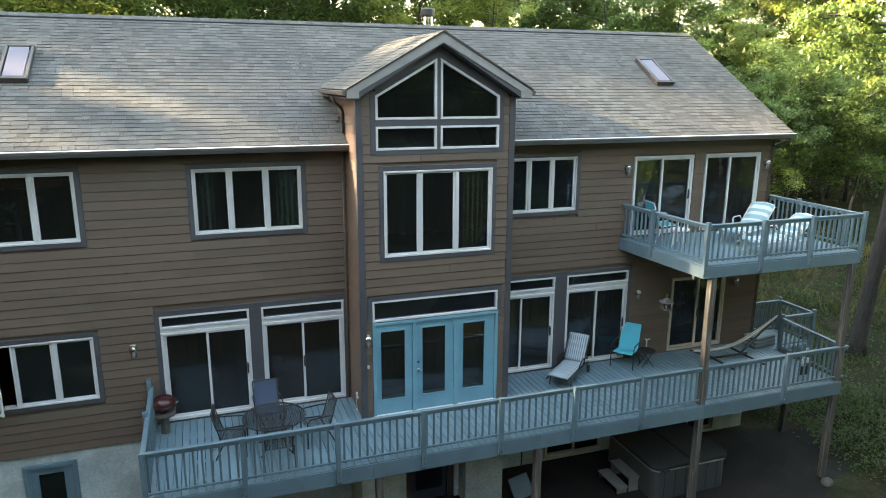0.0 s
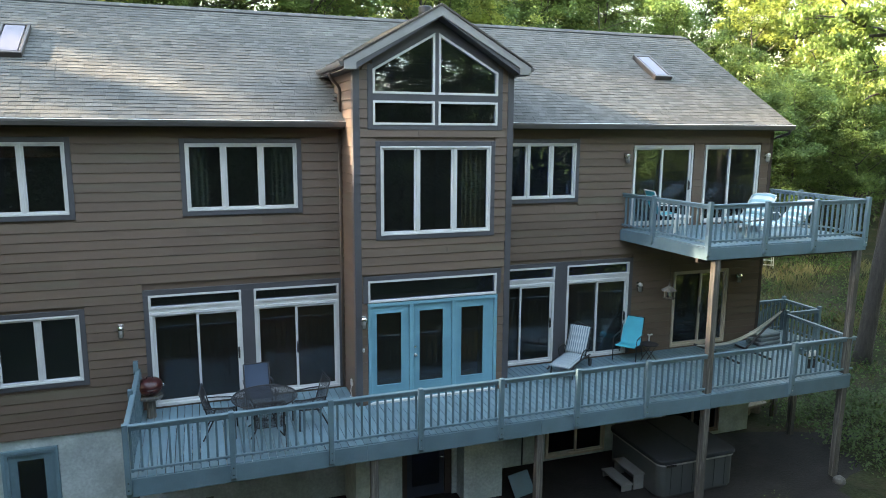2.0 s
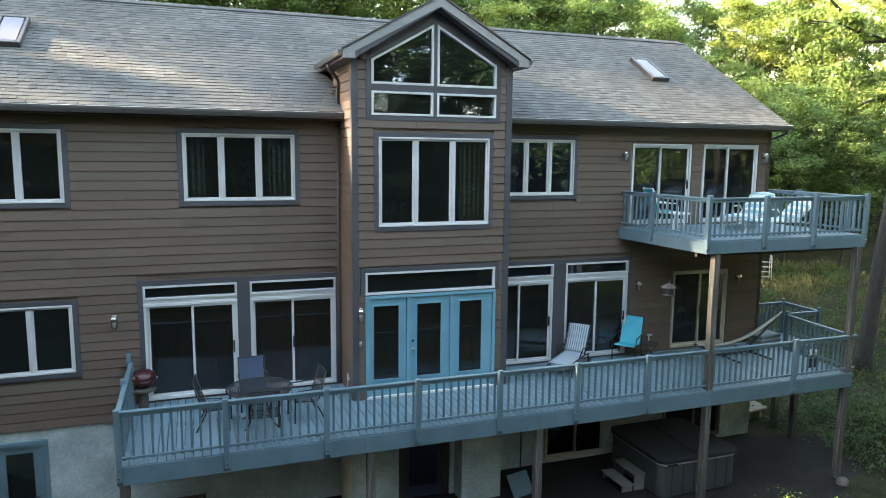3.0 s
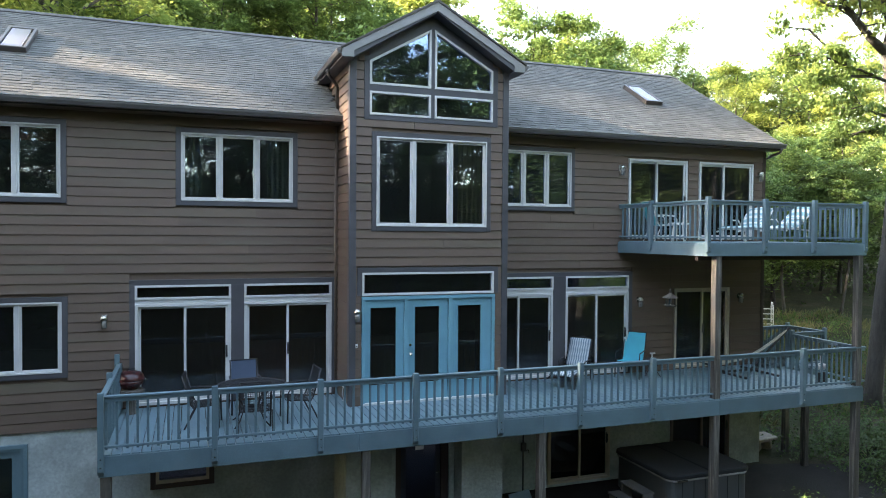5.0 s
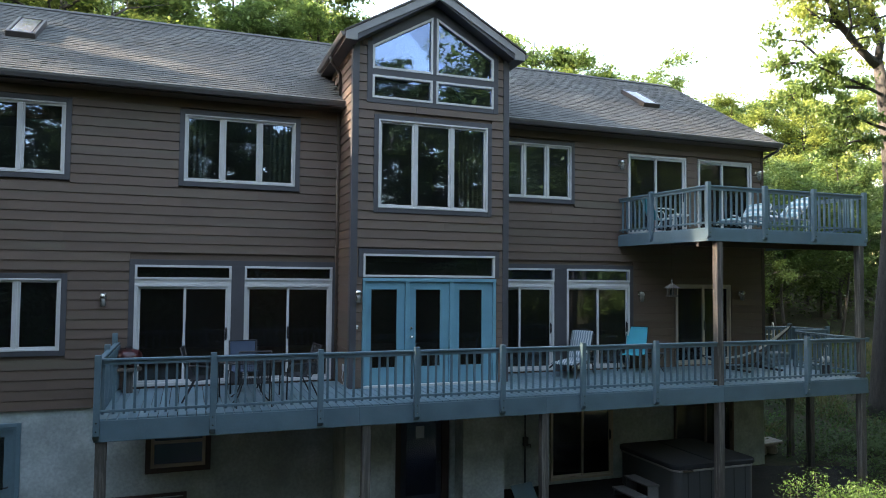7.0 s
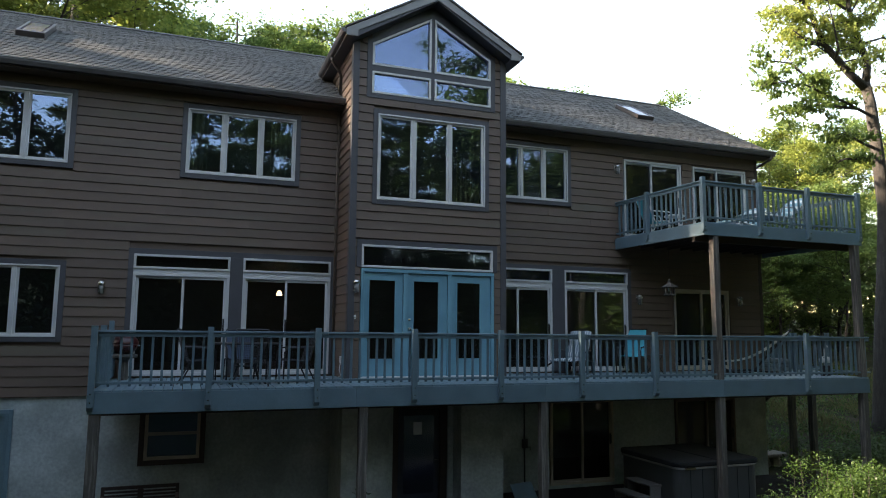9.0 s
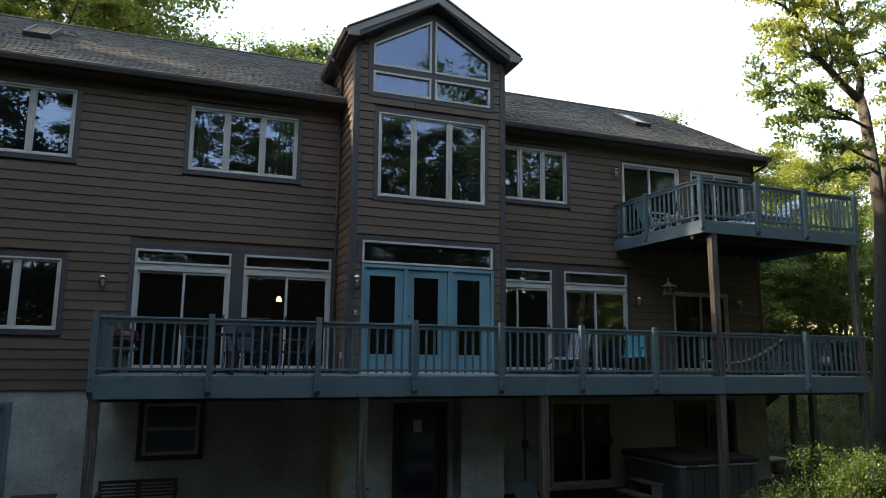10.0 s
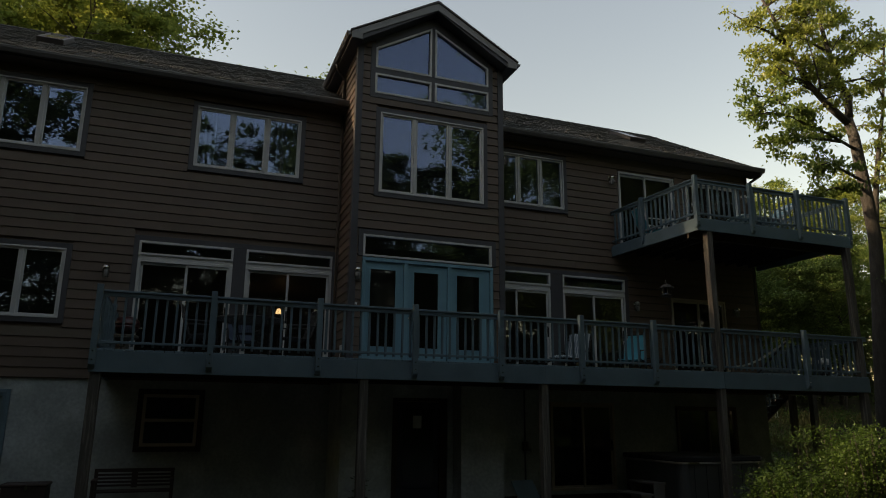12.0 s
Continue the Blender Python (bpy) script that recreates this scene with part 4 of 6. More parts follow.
railing("deck_railing", [(-6.05, -0.05), (-6.05, -2.95)], DECK_Z, 3.635, "blue-painted railing on the deck's short side", [(-6.09, -0.12, 2.45, 3.82), (-6.09, -1.5, 2.45, 3.72)])
railing("deck_railing", [(10.12, -2.88), (10.3, -0.84)], DECK_Z, 3.635, "blue-painted railing at the deck's far end", [(10.33, -0.79, 2.45, 3.72)])
railing("deck_railing", [(10.36, -0.79), (11.46, -0.79), (11.46, 0.45), (10.15, 0.45)], DECK_Z, 3.66, "blue-painted railing round the side landing", [(11.47, -0.79, 2.45, 3.74), (11.47, 0.46, 2.45, 3.74)])

UP_Z = 6.075
upper = thing("upper_deck", (0, 0, 0), "small blue-painted upper deck on tall posts", "deck")
deck_boards(upper, 5.64, 10.14, -3.0, -0.03, UP_Z)
part("edge_board", Geo().prism([(5.42, -0.03), (5.62, -3.0), (5.636, -3.0), (5.636, -0.03)], UP_Z - 0.028, UP_Z, "z"), DECK, upper)
part("fascia_board", Geo().box(5.58, 10.18, -3.04, -3.0, 5.78, UP_Z - 0.03), RAILING, upper, bevel=0.004)
part("fascia_board", Geo().prism([(5.38, 0.0), (5.58, -3.0), (5.615, -3.0), (5.415, 0.0)], 5.78, UP_Z - 0.03, "z"), RAILING, upper, bevel=0.004)
part("fascia_board", Geo().box(10.145, 10.18, -3.0, 0.0, 5.78, UP_Z - 0.03), RAILING, upper, bevel=0.004)
for i in range(11):
    x = 5.75 + i * 0.41
    part("joist", Geo().box(x, x + 0.04, -2.99, 0.0, 5.85, UP_Z - 0.03), JOIST, upper)
part("beam", Geo().box(5.6, 10.14, -2.72, -2.64, 5.68, 5.85), JOIST, upper)
railing("upper_railing", [(5.42, -0.04), (5.62, -2.97), (10.12, -2.97), (10.12, -0.04)], UP_Z, 6.985, "blue-painted railing round the upper deck",
        [(5.6, -3.02, 5.83, 7.05), (5.46, -1.25, 5.85, 7.03), (7.1, -3.07, 5.83, 7.03), (8.52, -3.07, 5.83, 7.03), (10.14, -3.02, 5.83, 7.04), (10.18, -1.0, 5.85, 7.03)])

# ---- things on the lower deck ----
MAROON = mat("maroon_enamel", (0.045, 0.008, 0.008), 0.3, scale=4, vary=0.1, fine=60, bump=0.03)
MESH = mat("dark_mesh_metal", (0.014, 0.015, 0.018), 0.6, scale=5, vary=0.15, fine=140, bump=0.4)
SLING = mat("slate_blue_sling", (0.04, 0.062, 0.1), 0.85, scale=3, vary=0.1, fine=160, bump=0.2)
TURQ = mat("turquoise_sling", (0.015, 0.32, 0.4), 0.65, scale=3, vary=0.07, fine=160, bump=0.15)
WHITE = mat("white_plastic", (0.5, 0.5, 0.485), 0.45, scale=4, vary=0.05, fine=60, bump=0.03)
CANVAS = mat("grey_canvas", (0.13, 0.16, 0.165), 0.9, scale=3, vary=0.15, fine=120, bump=0.3)
TUBSIDE = mat("grey_tub_panel", (0.04, 0.045, 0.046), 0.6, scale=3, vary=0.12, fine=50, bump=0.1)
TUBLID = mat("dark_vinyl_cover", (0.02, 0.022, 0.024), 0.8, scale=2, vary=0.2, fine=60, bump=0.2, spec=0.2)
STONE = mat("flat_stone", (0.22, 0.19, 0.16), 0.9, scale=3, vary=0.25, fine=20, bump=0.6)


def striped(name, a, b, width, axis=0):
    """Fabric woven in broad and narrow stripes along one axis."""
    m = mat(name, a, 0.9, scale=4, vary=0.08, fine=150, bump=0.2)
    n, link = m.node_tree.nodes, m.node_tree.links.new
    bsdf = n["Principled BSDF"]
    src = bsdf.inputs["Base Color"].links[0].from_socket
    co, sep, mul, wave = n.new("ShaderNodeTexCoord"), n.new("ShaderNodeSeparateXYZ"), n.new("ShaderNodeMath"), n.new("ShaderNodeMath")
    mul.operation, wave.operation = "MULTIPLY", "SINE"
    mul.inputs[1].default_value = math.tau / width
    link(co.outputs["Object"], sep.inputs[0])
    link(sep.outputs[axis], mul.inputs[0])
    link(mul.outputs[0], wave.inputs[0])
    mr, mix = n.new("ShaderNodeMapRange"), n.new("ShaderNodeMix")
    mr.inputs["From Min"].default_value, mr.inputs["From Max"].default_value = -0.15, 0.15
    mix.data_type = "RGBA"
    link(wave.outputs[0], mr.inputs["Value"])
    link(mr.outputs[0], mix.inputs["Factor"])
    link(src, mix.inputs["A"])
    mix.inputs["B"].default_value = (*b, 1)
    link(mix.outputs["Result"], bsdf.inputs["Base Color"])
    return m


STRIPE = striped("blue_white_stripe", (0.36, 0.4, 0.41), (0.13, 0.19, 0.23), 0.056, 1)
AQUA_STRIPE = striped("aqua_white_stripe", (0.42, 0.46, 0.455), (0.16, 0.3, 0.33), 0.16, 0)


def cushion(w, length, thick, m, tufts=6):
    """A padded slab along local x, swelling between its seams."""
    g = Geo()
    nx, ny = tufts * 3, 6
    def z(i, j):
        return thick * (0.55 + 0.45 * abs(math.sin(math.pi * i / 3))) * (1 - (2 * j / ny - 1) ** 4 * 0.7)
    top = [(length * i / nx, w * (j / ny - 0.5), z(i, j)) for i in range(nx + 1) for j in range(ny + 1)]
    bot = [(x, y, 0.0) for x, y, _ in top]
    k = len(top)
    f = []
    for i in range(nx):
        for j in range(ny):
            a = i * (ny + 1) + j
            f.append((a, a + ny + 1, a + ny + 2, a + 1))
            f.append((k + a, k + a + 1, k + a + ny + 2, k + a + ny + 1))
    edge = [j for j in range(ny)] + [i * (ny + 1) + ny for i in range(nx)] + [nx * (ny + 1) + ny - j for j in range(ny)] + [(nx - i) * (ny + 1) for i in range(nx)]
    for a, b in zip(edge, edge[1:] + edge[:1]):
        f.append((a, b, k + b, k + a))
    return g.add([m @ Vector(p) for p in top + bot], f)


grill = thing("kettle_grill", pose(-5.82, -0.45, DECK_Z, 0, 0, 20) @ Matrix.Diagonal((0.9, 0.9, 0.84, 1)), "maroon kettle grill on a weathered log stand", "grill")
part("log_stand", Geo().lathe([(0.11, 0), (0.1, 0.1), (0.105, 0.25), (0.09, 0.42), (0.12, 0.47)], 11), WOOD, grill, "grey weathered log")
part("shelf", Geo().lathe([(0.2, 0.47), (0.27, 0.5), (0.27, 0.55), (0.24, 0.57)], 14), WOOD, grill, "weathered wooden ring")
part("bowl", Geo().lathe([(0.06, 0.56), (0.17, 0.6), (0.245, 0.7), (0.265, 0.78), (0.255, 0.78)], 24), MAROON, grill, "maroon enamel bowl", smooth=True)
lid = part("lid", Geo().lathe([(0.272, 0.785), (0.272, 0.81), (0.25, 0.89), (0.19, 0.955), (0.1, 0.985), (0.01, 0.99)], 24), MAROON, grill, "maroon enamel lid", smooth=True)
part("lid_handle", Geo().tube([(-0.07, 0, 0.98), (-0.06, 0, 1.03), (0.06, 0, 1.03), (0.07, 0, 0.98)], 0.012, 6), BLACK, lid)
part("side_handle", Geo().tube([(0.26, -0.07, 0.75), (0.32, -0.06, 0.75), (0.32, 0.06, 0.75), (0.26, 0.07, 0.75)], 0.012, 6), CHROME, grill)

TX, TY = -3.69, -1.86
table = thing("patio_table", (TX, TY, DECK_Z), "round black metal mesh patio table", "table")
g = Geo()
ring = lambda r, z, n=32: [(r * math.cos(k * math.tau / n), r * math.sin(k * math.tau / n), z) for k in range(n + 1)]
for i in range(-17, 18):
    c = i * 0.035
    h = math.sqrt(max(0.0, 0.6 ** 2 - c * c))
    g.box(c - 0.005, c + 0.005, -h, h, 0.702, 0.708).box(-h, h, c - 0.005, c + 0.005, 0.708, 0.713)
tagged(part("mesh_top", g, MESH, table, "black metal mesh tabletop"), kind="stuff")
part("rim", Geo().tube(ring(0.61, 0.705), 0.018, 6), BLACK, table, smooth=True)
for k in range(4):
    a = k * math.tau / 4 + 0.78
    c, s = math.cos(a), math.sin(a)
    part("leg", Geo().tube([(0.42 * c, 0.42 * s, 0.7), (0.3 * c, 0.3 * s, 0.5), (0.2 * c, 0.2 * s, 0.3), (0.3 * c, 0.3 * s, 0.1), (0.44 * c, 0.44 * s, 0.0)], 0.014, 6), BLACK, table, smooth=True)
part("brace_ring", Geo().tube(ring(0.2, 0.3, 20), 0.009, 5), BLACK, table)


def patio_chair(at, seat_material, frame_material, label, group="", seat_w=0.48, back_h=0.95, tilt=14):
    """A sling chair facing local -y: bent tube sides, arms, sling seat and back."""
    c = thing("patio_chair", at, label, "chair", group)
    w = seat_w / 2
    lean = math.tan(radians(tilt))
    for s in (-1, 1):
        x = s * (w + 0.02)
        part("side_frame", Geo().tube([(x, -0.24, 0.42), (x, 0.18, 0.38), (x, 0.22, 0.45), (x, 0.24 + (back_h - 0.45) * lean, back_h)], 0.014, 6), frame_material, c, smooth=True)
        part("arm", Geo().tube([(x + s * 0.03, -0.27, 0.0), (x + s * 0.03, -0.26, 0.55), (x + s * 0.03, -0.22, 0.62), (x + s * 0.03, 0.1, 0.64), (x + s * 0.02, 0.24 + 0.2 * lean, 0.64)], 0.015, 6), frame_material, c, smooth=True)
        part("rear_leg", Geo().tube([(x + s * 0.03, 0.12, 0.4), (x + s * 0.03, 0.32, 0.0)], 0.015, 6), frame_material, c)
    part("cross_bar", Geo().tube([(-w - 0.02, -0.2, 0.4), (w + 0.02, -0.2, 0.4)], 0.012, 6), frame_material, c)
    g = Geo()
    prof = [(-0.26, 0.40), (-0.24, 0.425), (-0.05, 0.395), (0.16, 0.385), (0.21, 0.42), (0.235, 0.48), (0.24 + (back_h - 0.45) * lean * 0.5 + 0.015, 0.45 + (back_h - 0.45) * 0.5), (0.24 + (back_h - 0.45) * lean, back_h)]
    if seat_material is MESH:
        # woven wire: strips along the seat and back, and a cross wire at every bend and between
        for i in range(17):
            x = -w + 2 * w * i / 16
            g.tube([(x, y, z) for y, z in prof], 0.0035, 4, caps=False)
        for (ya, za), (yb, zb) in zip(prof, prof[1:]):
            n = max(1, round(math.hypot(yb - ya, zb - za) / 0.032))
            for j in range(n):
                y, z = ya + (yb - ya) * j / n, za + (zb - za) * j / n
                g.tube([(-w, y, z), (w, y, z)], 0.0035, 4, caps=False)
    v = [(x, y + d, z) for d in (0, 0.008) for y, z in prof for x in (-w, w)] if seat_material is not MESH else []
    k = len(prof) * 2
    f = [] if not v else [(2 * i, 2 * i + 1, 2 * i + 3, 2 * i + 2) for i in range(len(prof) - 1)] + [(k + 2 * i + 2, k + 2 * i + 3, k + 2 * i + 1, k + 2 * i) for i in range(len(prof) - 1)]
    part("sling", g.add(v, f), seat_material, c, smooth=True)
    part("top_bar", Geo().tube([(-w - 0.02, 0.24 + (back_h - 0.45) * lean, back_h), (w + 0.02, 0.24 + (back_h - 0.45) * lean, back_h)], 0.014, 6), frame_material, c)
    return c


G = "chairs round the patio table"
patio_chair((-3.72, -0.92, DECK_Z, 0, 0, 3), SLING, BLACK, "black metal patio chair with slate-blue sling back", G)
patio_chair((-4.5, -1.72, DECK_Z, 0, 0, 84), MESH, BLACK, "black metal patio chair with dark mesh seat", G)
patio_chair((-2.83, -1.8, DECK_Z, 0, 0, -84), MESH, BLACK, "black metal patio chair with dark mesh seat", G)
patio_chair((-3.68, -2.46, DECK_Z, 0, 0, 178), MESH, BLACK, "black metal patio chair pushed in by the railing", G)
patio_chair((5.52, -0.42, DECK_Z, 0, 0, -52), TURQ, BLACK, "turquoise sling chair with black tube frame", seat_w=0.5, back_h=1.06, tilt=16)


def lounger(at, label, tubing, fabric, back_angle, wheels, seat_z=0.33, length=1.25, w=0.56, back=0.75):
    """A chaise along local x, its foot at the origin and its back raised at the far end."""
    c = thing("sun_lounger", at, label, "lounger", "sun loungers")
    rise = Matrix.Translation((length, 0, seat_z)) @ Matrix.Rotation(radians(-back_angle), 4, "Y")
    for s in (-1, 1):
        y = s * w / 2
        part("side_rail", Geo().tube([(-0.02, y, seat_z - 0.09), (0.35, y, seat_z - 0.01), (length, y, seat_z - 0.02), (length + 0.35, y, seat_z - 0.05)], 0.02, 7), tubing, c, smooth=True)
        part("back_rail", Geo().tube([rise @ Vector((0, y, 0)), rise @ Vector((back * 0.9, y, 0)), rise @ Vector((back, y * 0.7, 0))], 0.017, 7), tubing, c, smooth=True)
        part("leg", Geo().tube([(0.25, y, seat_z - 0.03), (0.2, y, 0.0)], 0.018, 6), tubing, c)
        part("leg", Geo().tube([(length + 0.25, y, seat_z - 0.03), (length + 0.3, y, 0.07 if wheels else 0.0)], 0.018, 6), tubing, c)
        part("arm", Geo().tube([(length - 0.35, y, seat_z), (length - 0.33, y + s * 0.04, seat_z + 0.17), (length - 0.25, y + s * 0.05, seat_z + 0.21), (length + 0.06, y + s * 0.05, seat_z + 0.21), (length + 0.14, y + s * 0.03, seat_z + 0.1)], 0.017, 6), tubing, c, smooth=True)
        if wheels:
            wheel = part("wheel", Geo().tube([(length + 0.3, y + s * 0.03 - 0.015, 0.1), (length + 0.3, y + s * 0.03 + 0.015, 0.1)], 0.1, 16), BLACK, c)
            part("hub", Geo().tube([(length + 0.3, y + s * 0.03 - 0.02, 0.1), (length + 0.3, y + s * 0.03 + 0.02, 0.1)], 0.03, 10), CHROME, wheel)
    part("head_bar", Geo().tube([rise @ Vector((back, -w * 0.35, 0)), rise @ Vector((back + 0.04, 0, 0)), rise @ Vector((back, w * 0.35, 0))], 0.017, 7), tubing, c, smooth=True)
    for k in range(5):
        part("slat", Geo().box(0.1 + k * 0.26, 0.2 + k * 0.26, -w / 2, w / 2, seat_z - 0.03, seat_z - 0.015), tubing, c)
    part("seat_cushion", cushion(w * 0.96, length, 0.07, Matrix.Translation((0, 0, seat_z - 0.01))), fabric, c, smooth=True)
    part("back_cushion", cushion(w * 0.96, back * 0.96, 0.07, rise @ Matrix.Translation((0.02, 0, 0.0)), 4), fabric, c, smooth=True)
    return c


lounger((3.08, -1.22, DECK_Z, 0, 0, 40), "sun lounger with blue and white striped cushion, back raised", BLACK, STRIPE, 62, True, length=1.1, w=0.54)
lounger((7.55, -1.5, UP_Z, 0, 0, 22), "white plastic lounger with aqua striped cushion, back raised", WHITE, AQUA_STRIPE, 42, False, length=1.15, w=0.62, back=0.78)
lounger((7.25, -2.42, UP_Z, 0, 0, 1), "white plastic lounger with pale striped cushion", WHITE, AQUA_STRIPE, 40, False, length=1.15, w=0.62, back=0.78)
patio_chair((6.35, -0.45, UP_Z, 0, 0, 80), TURQ, WHITE, "turquoise sling chair on the upper deck", seat_w=0.5, back_h=0.98, tilt=18)
stool = thing("side_table", (6.25, -1.25, UP_Z), "low white plastic side table", "table")
part("tabletop", Geo().lathe([(0.2, 0.4), (0.24, 0.41), (0.24, 0.44), (0.2, 0.45)], 18), WHITE, stool)
for k in range(4):
    c, s = math.cos(k * math.tau / 4), math.sin(k * math.tau / 4)
    part("leg", Geo().tube([(0.14 * c, 0.14 * s, 0.41), (0.2 * c, 0.2 * s, 0.0)], 0.018, 6), WHITE, stool)
st = thing("side_table", (5.98, -0.68, DECK_Z), "small black folding side table", "table")
part("tabletop", Geo().lathe([(0.22, 0.43), (0.235, 0.435), (0.235, 0.45), (0.22, 0.455)], 20), BLACK, st)
for s in (-1, 1):
    part("leg", Geo().tube([(-0.17, s * 0.12, 0.43), (0.17, s * 0.12, 0.0)], 0.011, 6), BLACK, st)
    part("leg", Geo().tube([(0.17, s * 0.09, 0.43), (-0.17, s * 0.09, 0.0)], 0.011, 6), BLACK, st)

# hammock and its stand
ham = thing("hammock_stand", (0, 0, DECK_Z), "black steel hammock stand", "hammock")
HY = -0.9
part("spine", Geo().tube([(7.9, HY, 0.06), (9.1, HY, 0.06)], 0.03, 8), BLACK, ham)
part("arm", Geo().tube([(8.0, HY, 0.06), (7.2, HY, 0.38)], 0.03, 8), BLACK, ham)
part("arm", Geo().tube([(8.85, HY, 0.06), (9.1, HY, 0.27), (10.1, HY, 1.09)], 0.03, 8), BLACK, ham)
for x in (8.0, 9.0):
    part("foot", Geo().tube([(x, HY - 0.75, 0.035), (x, HY + 0.5, 0.035)], 0.03, 8), BLACK, ham)
g = Geo()
nx, ny = 24, 8
def ham_point(i, j):
    u, v = i / nx, j / ny - 0.5
    x = 7.25 + u * 2.82
    z = 0.35 + 0.72 * u - 0.33 * math.sin(math.pi * u)
    width = 0.1 * math.sin(math.pi * min(1, max(0.03, u))) ** 0.5
    return (x, HY + v * width, z - 0.03 * math.sin(math.pi * u) * (1 - 4 * v * v))
for i in range(nx + 1):
    for j in range(ny + 1):
        g.v.append(ham_point(i, j))
g.f = [(i * (ny + 1) + j, (i + 1) * (ny + 1) + j, (i + 1) * (ny + 1) + j + 1, i * (ny + 1) + j + 1) for i in range(nx) for j in range(ny)]
ROPE = mat("pale_rope", (0.4, 0.39, 0.34), 0.9, scale=5, vary=0.12, fine=120, bump=0.4)
hammock = thing("hammock", (0, 0, DECK_Z), "pale woven rope hammock slung from a stand", "hammock")
part("bed", g, ROPE, hammock, smooth=True)
for j in (0, ny):
    part("edge_rope", Geo().tube([ham_point(i, j) for i in range(nx + 1)], 0.016, 6), ROPE, hammock, smooth=True)

bundle = thing("folded_cover", (9.98, -0.38, DECK_Z, 0, 0, 6), "pale grey folded furniture cover on the deck", "cover")
for k in range(3):
    part("fold", Geo().box(-0.42 + 0.02 * k, 0.42 - 0.01 * k, -0.24, 0.24 - 0.02 * k, 0.11 * k, 0.11 * k + 0.108), CANVAS, bundle, bevel=0.03)
lat = thing("lattice_panel", (10.14, 0.1, DECK_Z), "dark wooden lattice panel beside the landing", "trellis")
for k in range(7):
    part("slat", Geo().box(-0.012, 0.012, 0.1 + k * 0.14, 0.13 + k * 0.14, 0.0, 0.85), JOIST, lat)
for k in range(6):
    part("slat", Geo().box(-0.022, -0.012, 0.06, 1.0, 0.06 + k * 0.14, 0.09 + k * 0.14), JOIST, lat)
hook = thing("hook_stand", (9.52, -2.42, DECK_Z), "black and white hooked stand with two lamps", "stand")
part("pole", Geo().tube([(0, 0, 0), (0, 0, 0.62), (0.02, 0, 0.69), (0.07, 0, 0.71), (0.1, 0, 0.67)], 0.012, 6), WHITE, hook, smooth=True)
for s in (-1, 1):
    part("lamp", Geo().lathe([(0.02, 0.0), (0.055, 0.03), (0.06, 0.09), (0.03, 0.14)], 10, (s * 0.1, 0, 0.3)), WHITE, hook, "white plastic lamp", smooth=True)
    part("bracket", Geo().tube([(0, 0, 0.46), (s * 0.1, 0, 0.44)], 0.008, 5), WHITE, hook)
    part("foot", Geo().box(s * 0.08 - 0.035, s * 0.08 + 0.035, -0.035, 0.035, 0.0, 0.24), BLACK, hook)

# bird feeder hanging from the upper deck
fd = thing("bird_feeder", (5.85, -1.5, 4.55), "pagoda-shaped wooden bird feeder hung from the upper deck", "feeder")
part("roof", Geo().lathe([(0.2, 0.2), (0.19, 0.215), (0.03, 0.31), (0.02, 0.36), (0.03, 0.38), (0.01, 0.4)], 6), WOOD, fd, "grey pagoda roof")
part("tray", Geo().lathe([(0.12, 0.0), (0.15, 0.02), (0.15, 0.045), (0.12, 0.045)], 6), WOOD, fd)
for k in range(6):
    c, s = math.cos(k * math.tau / 6), math.sin(k * math.tau / 6)
    part("upright", Geo().box(0.11 * c - 0.01, 0.11 * c + 0.01, 0.11 * s - 0.01, 0.11 * s + 0.01, 0.04, 0.22), WOOD, fd)
part("tube", Geo().tube([(0, 0, 0.04), (0, 0, 0.24)], 0.045, 10), GLASS, fd)
part("chain", Geo().tube([(0, 0, 0.39), (0, 0, 1.3)], 0.004, 4), BLACK, fd)

# wall lamps
FROST = mat("frosted_lamp_glass", (0.16, 0.16, 0.15), 0.2, scale=5, vary=0.1, fine=60, bump=0.05)
lamp0 = thing("wall_lamp", pose(-6.32, -0.005, 4.46), "nickel jar wall lamp on the siding", "lamp", "outdoor wall lamps")
part("back_plate", Geo().box(-0.055, 0.055, -0.02, 0.0, -0.02, 0.13), CHROME, lamp0, bevel=0.01)
part("arm", Geo().tube([(0, -0.02, 0.08), (0, -0.07, 0.11), (0, -0.1, 0.1)], 0.015, 8), CHROME, lamp0, smooth=True)
part("cap", Geo().lathe([(0.05, 0.0), (0.066, 0.01), (0.066, 0.05), (0.045, 0.09), (0.01, 0.1)], 16, (0, -0.1, 0.03)), CHROME, lamp0, smooth=True)
part("jar", Geo().lathe([(0.03, -0.125), (0.05, -0.11), (0.054, -0.03), (0.05, 0.035)], 16, (0, -0.1, 0.0)), FROST, lamp0, "ribbed glass jar", smooth=True)
for s in range(4):
    c, d = math.cos(s * math.tau / 4 + 0.78), math.sin(s * math.tau / 4 + 0.78)
    part("guard_wire", Geo().tube([(0.06 * c, -0.1 + 0.06 * d, 0.04), (0.06 * c, -0.1 + 0.06 * d, -0.1), (0.03 * c, -0.1 + 0.03 * d, -0.135)], 0.004, 4), CHROME, lamp0)
for x, y, z in ((-1.59, BAY_Y - 0.01, 4.56), (5.44, -0.01, 7.85), (9.86, -0.01, 7.83), (6.02, -0.01, 4.52), (9.23, -0.01, 4.55)):
    copy_thing(lamp0, pose(x, y, z))
bell = thing("doorbell", (-1.585, BAY_Y - 0.012, 3.93), "small pale doorbell beside the french doors", "doorbell")
part("plate", Geo().box(-0.025, 0.025, -0.015, 0, -0.05, 0.05), WHITE, bell, bevel=0.006)
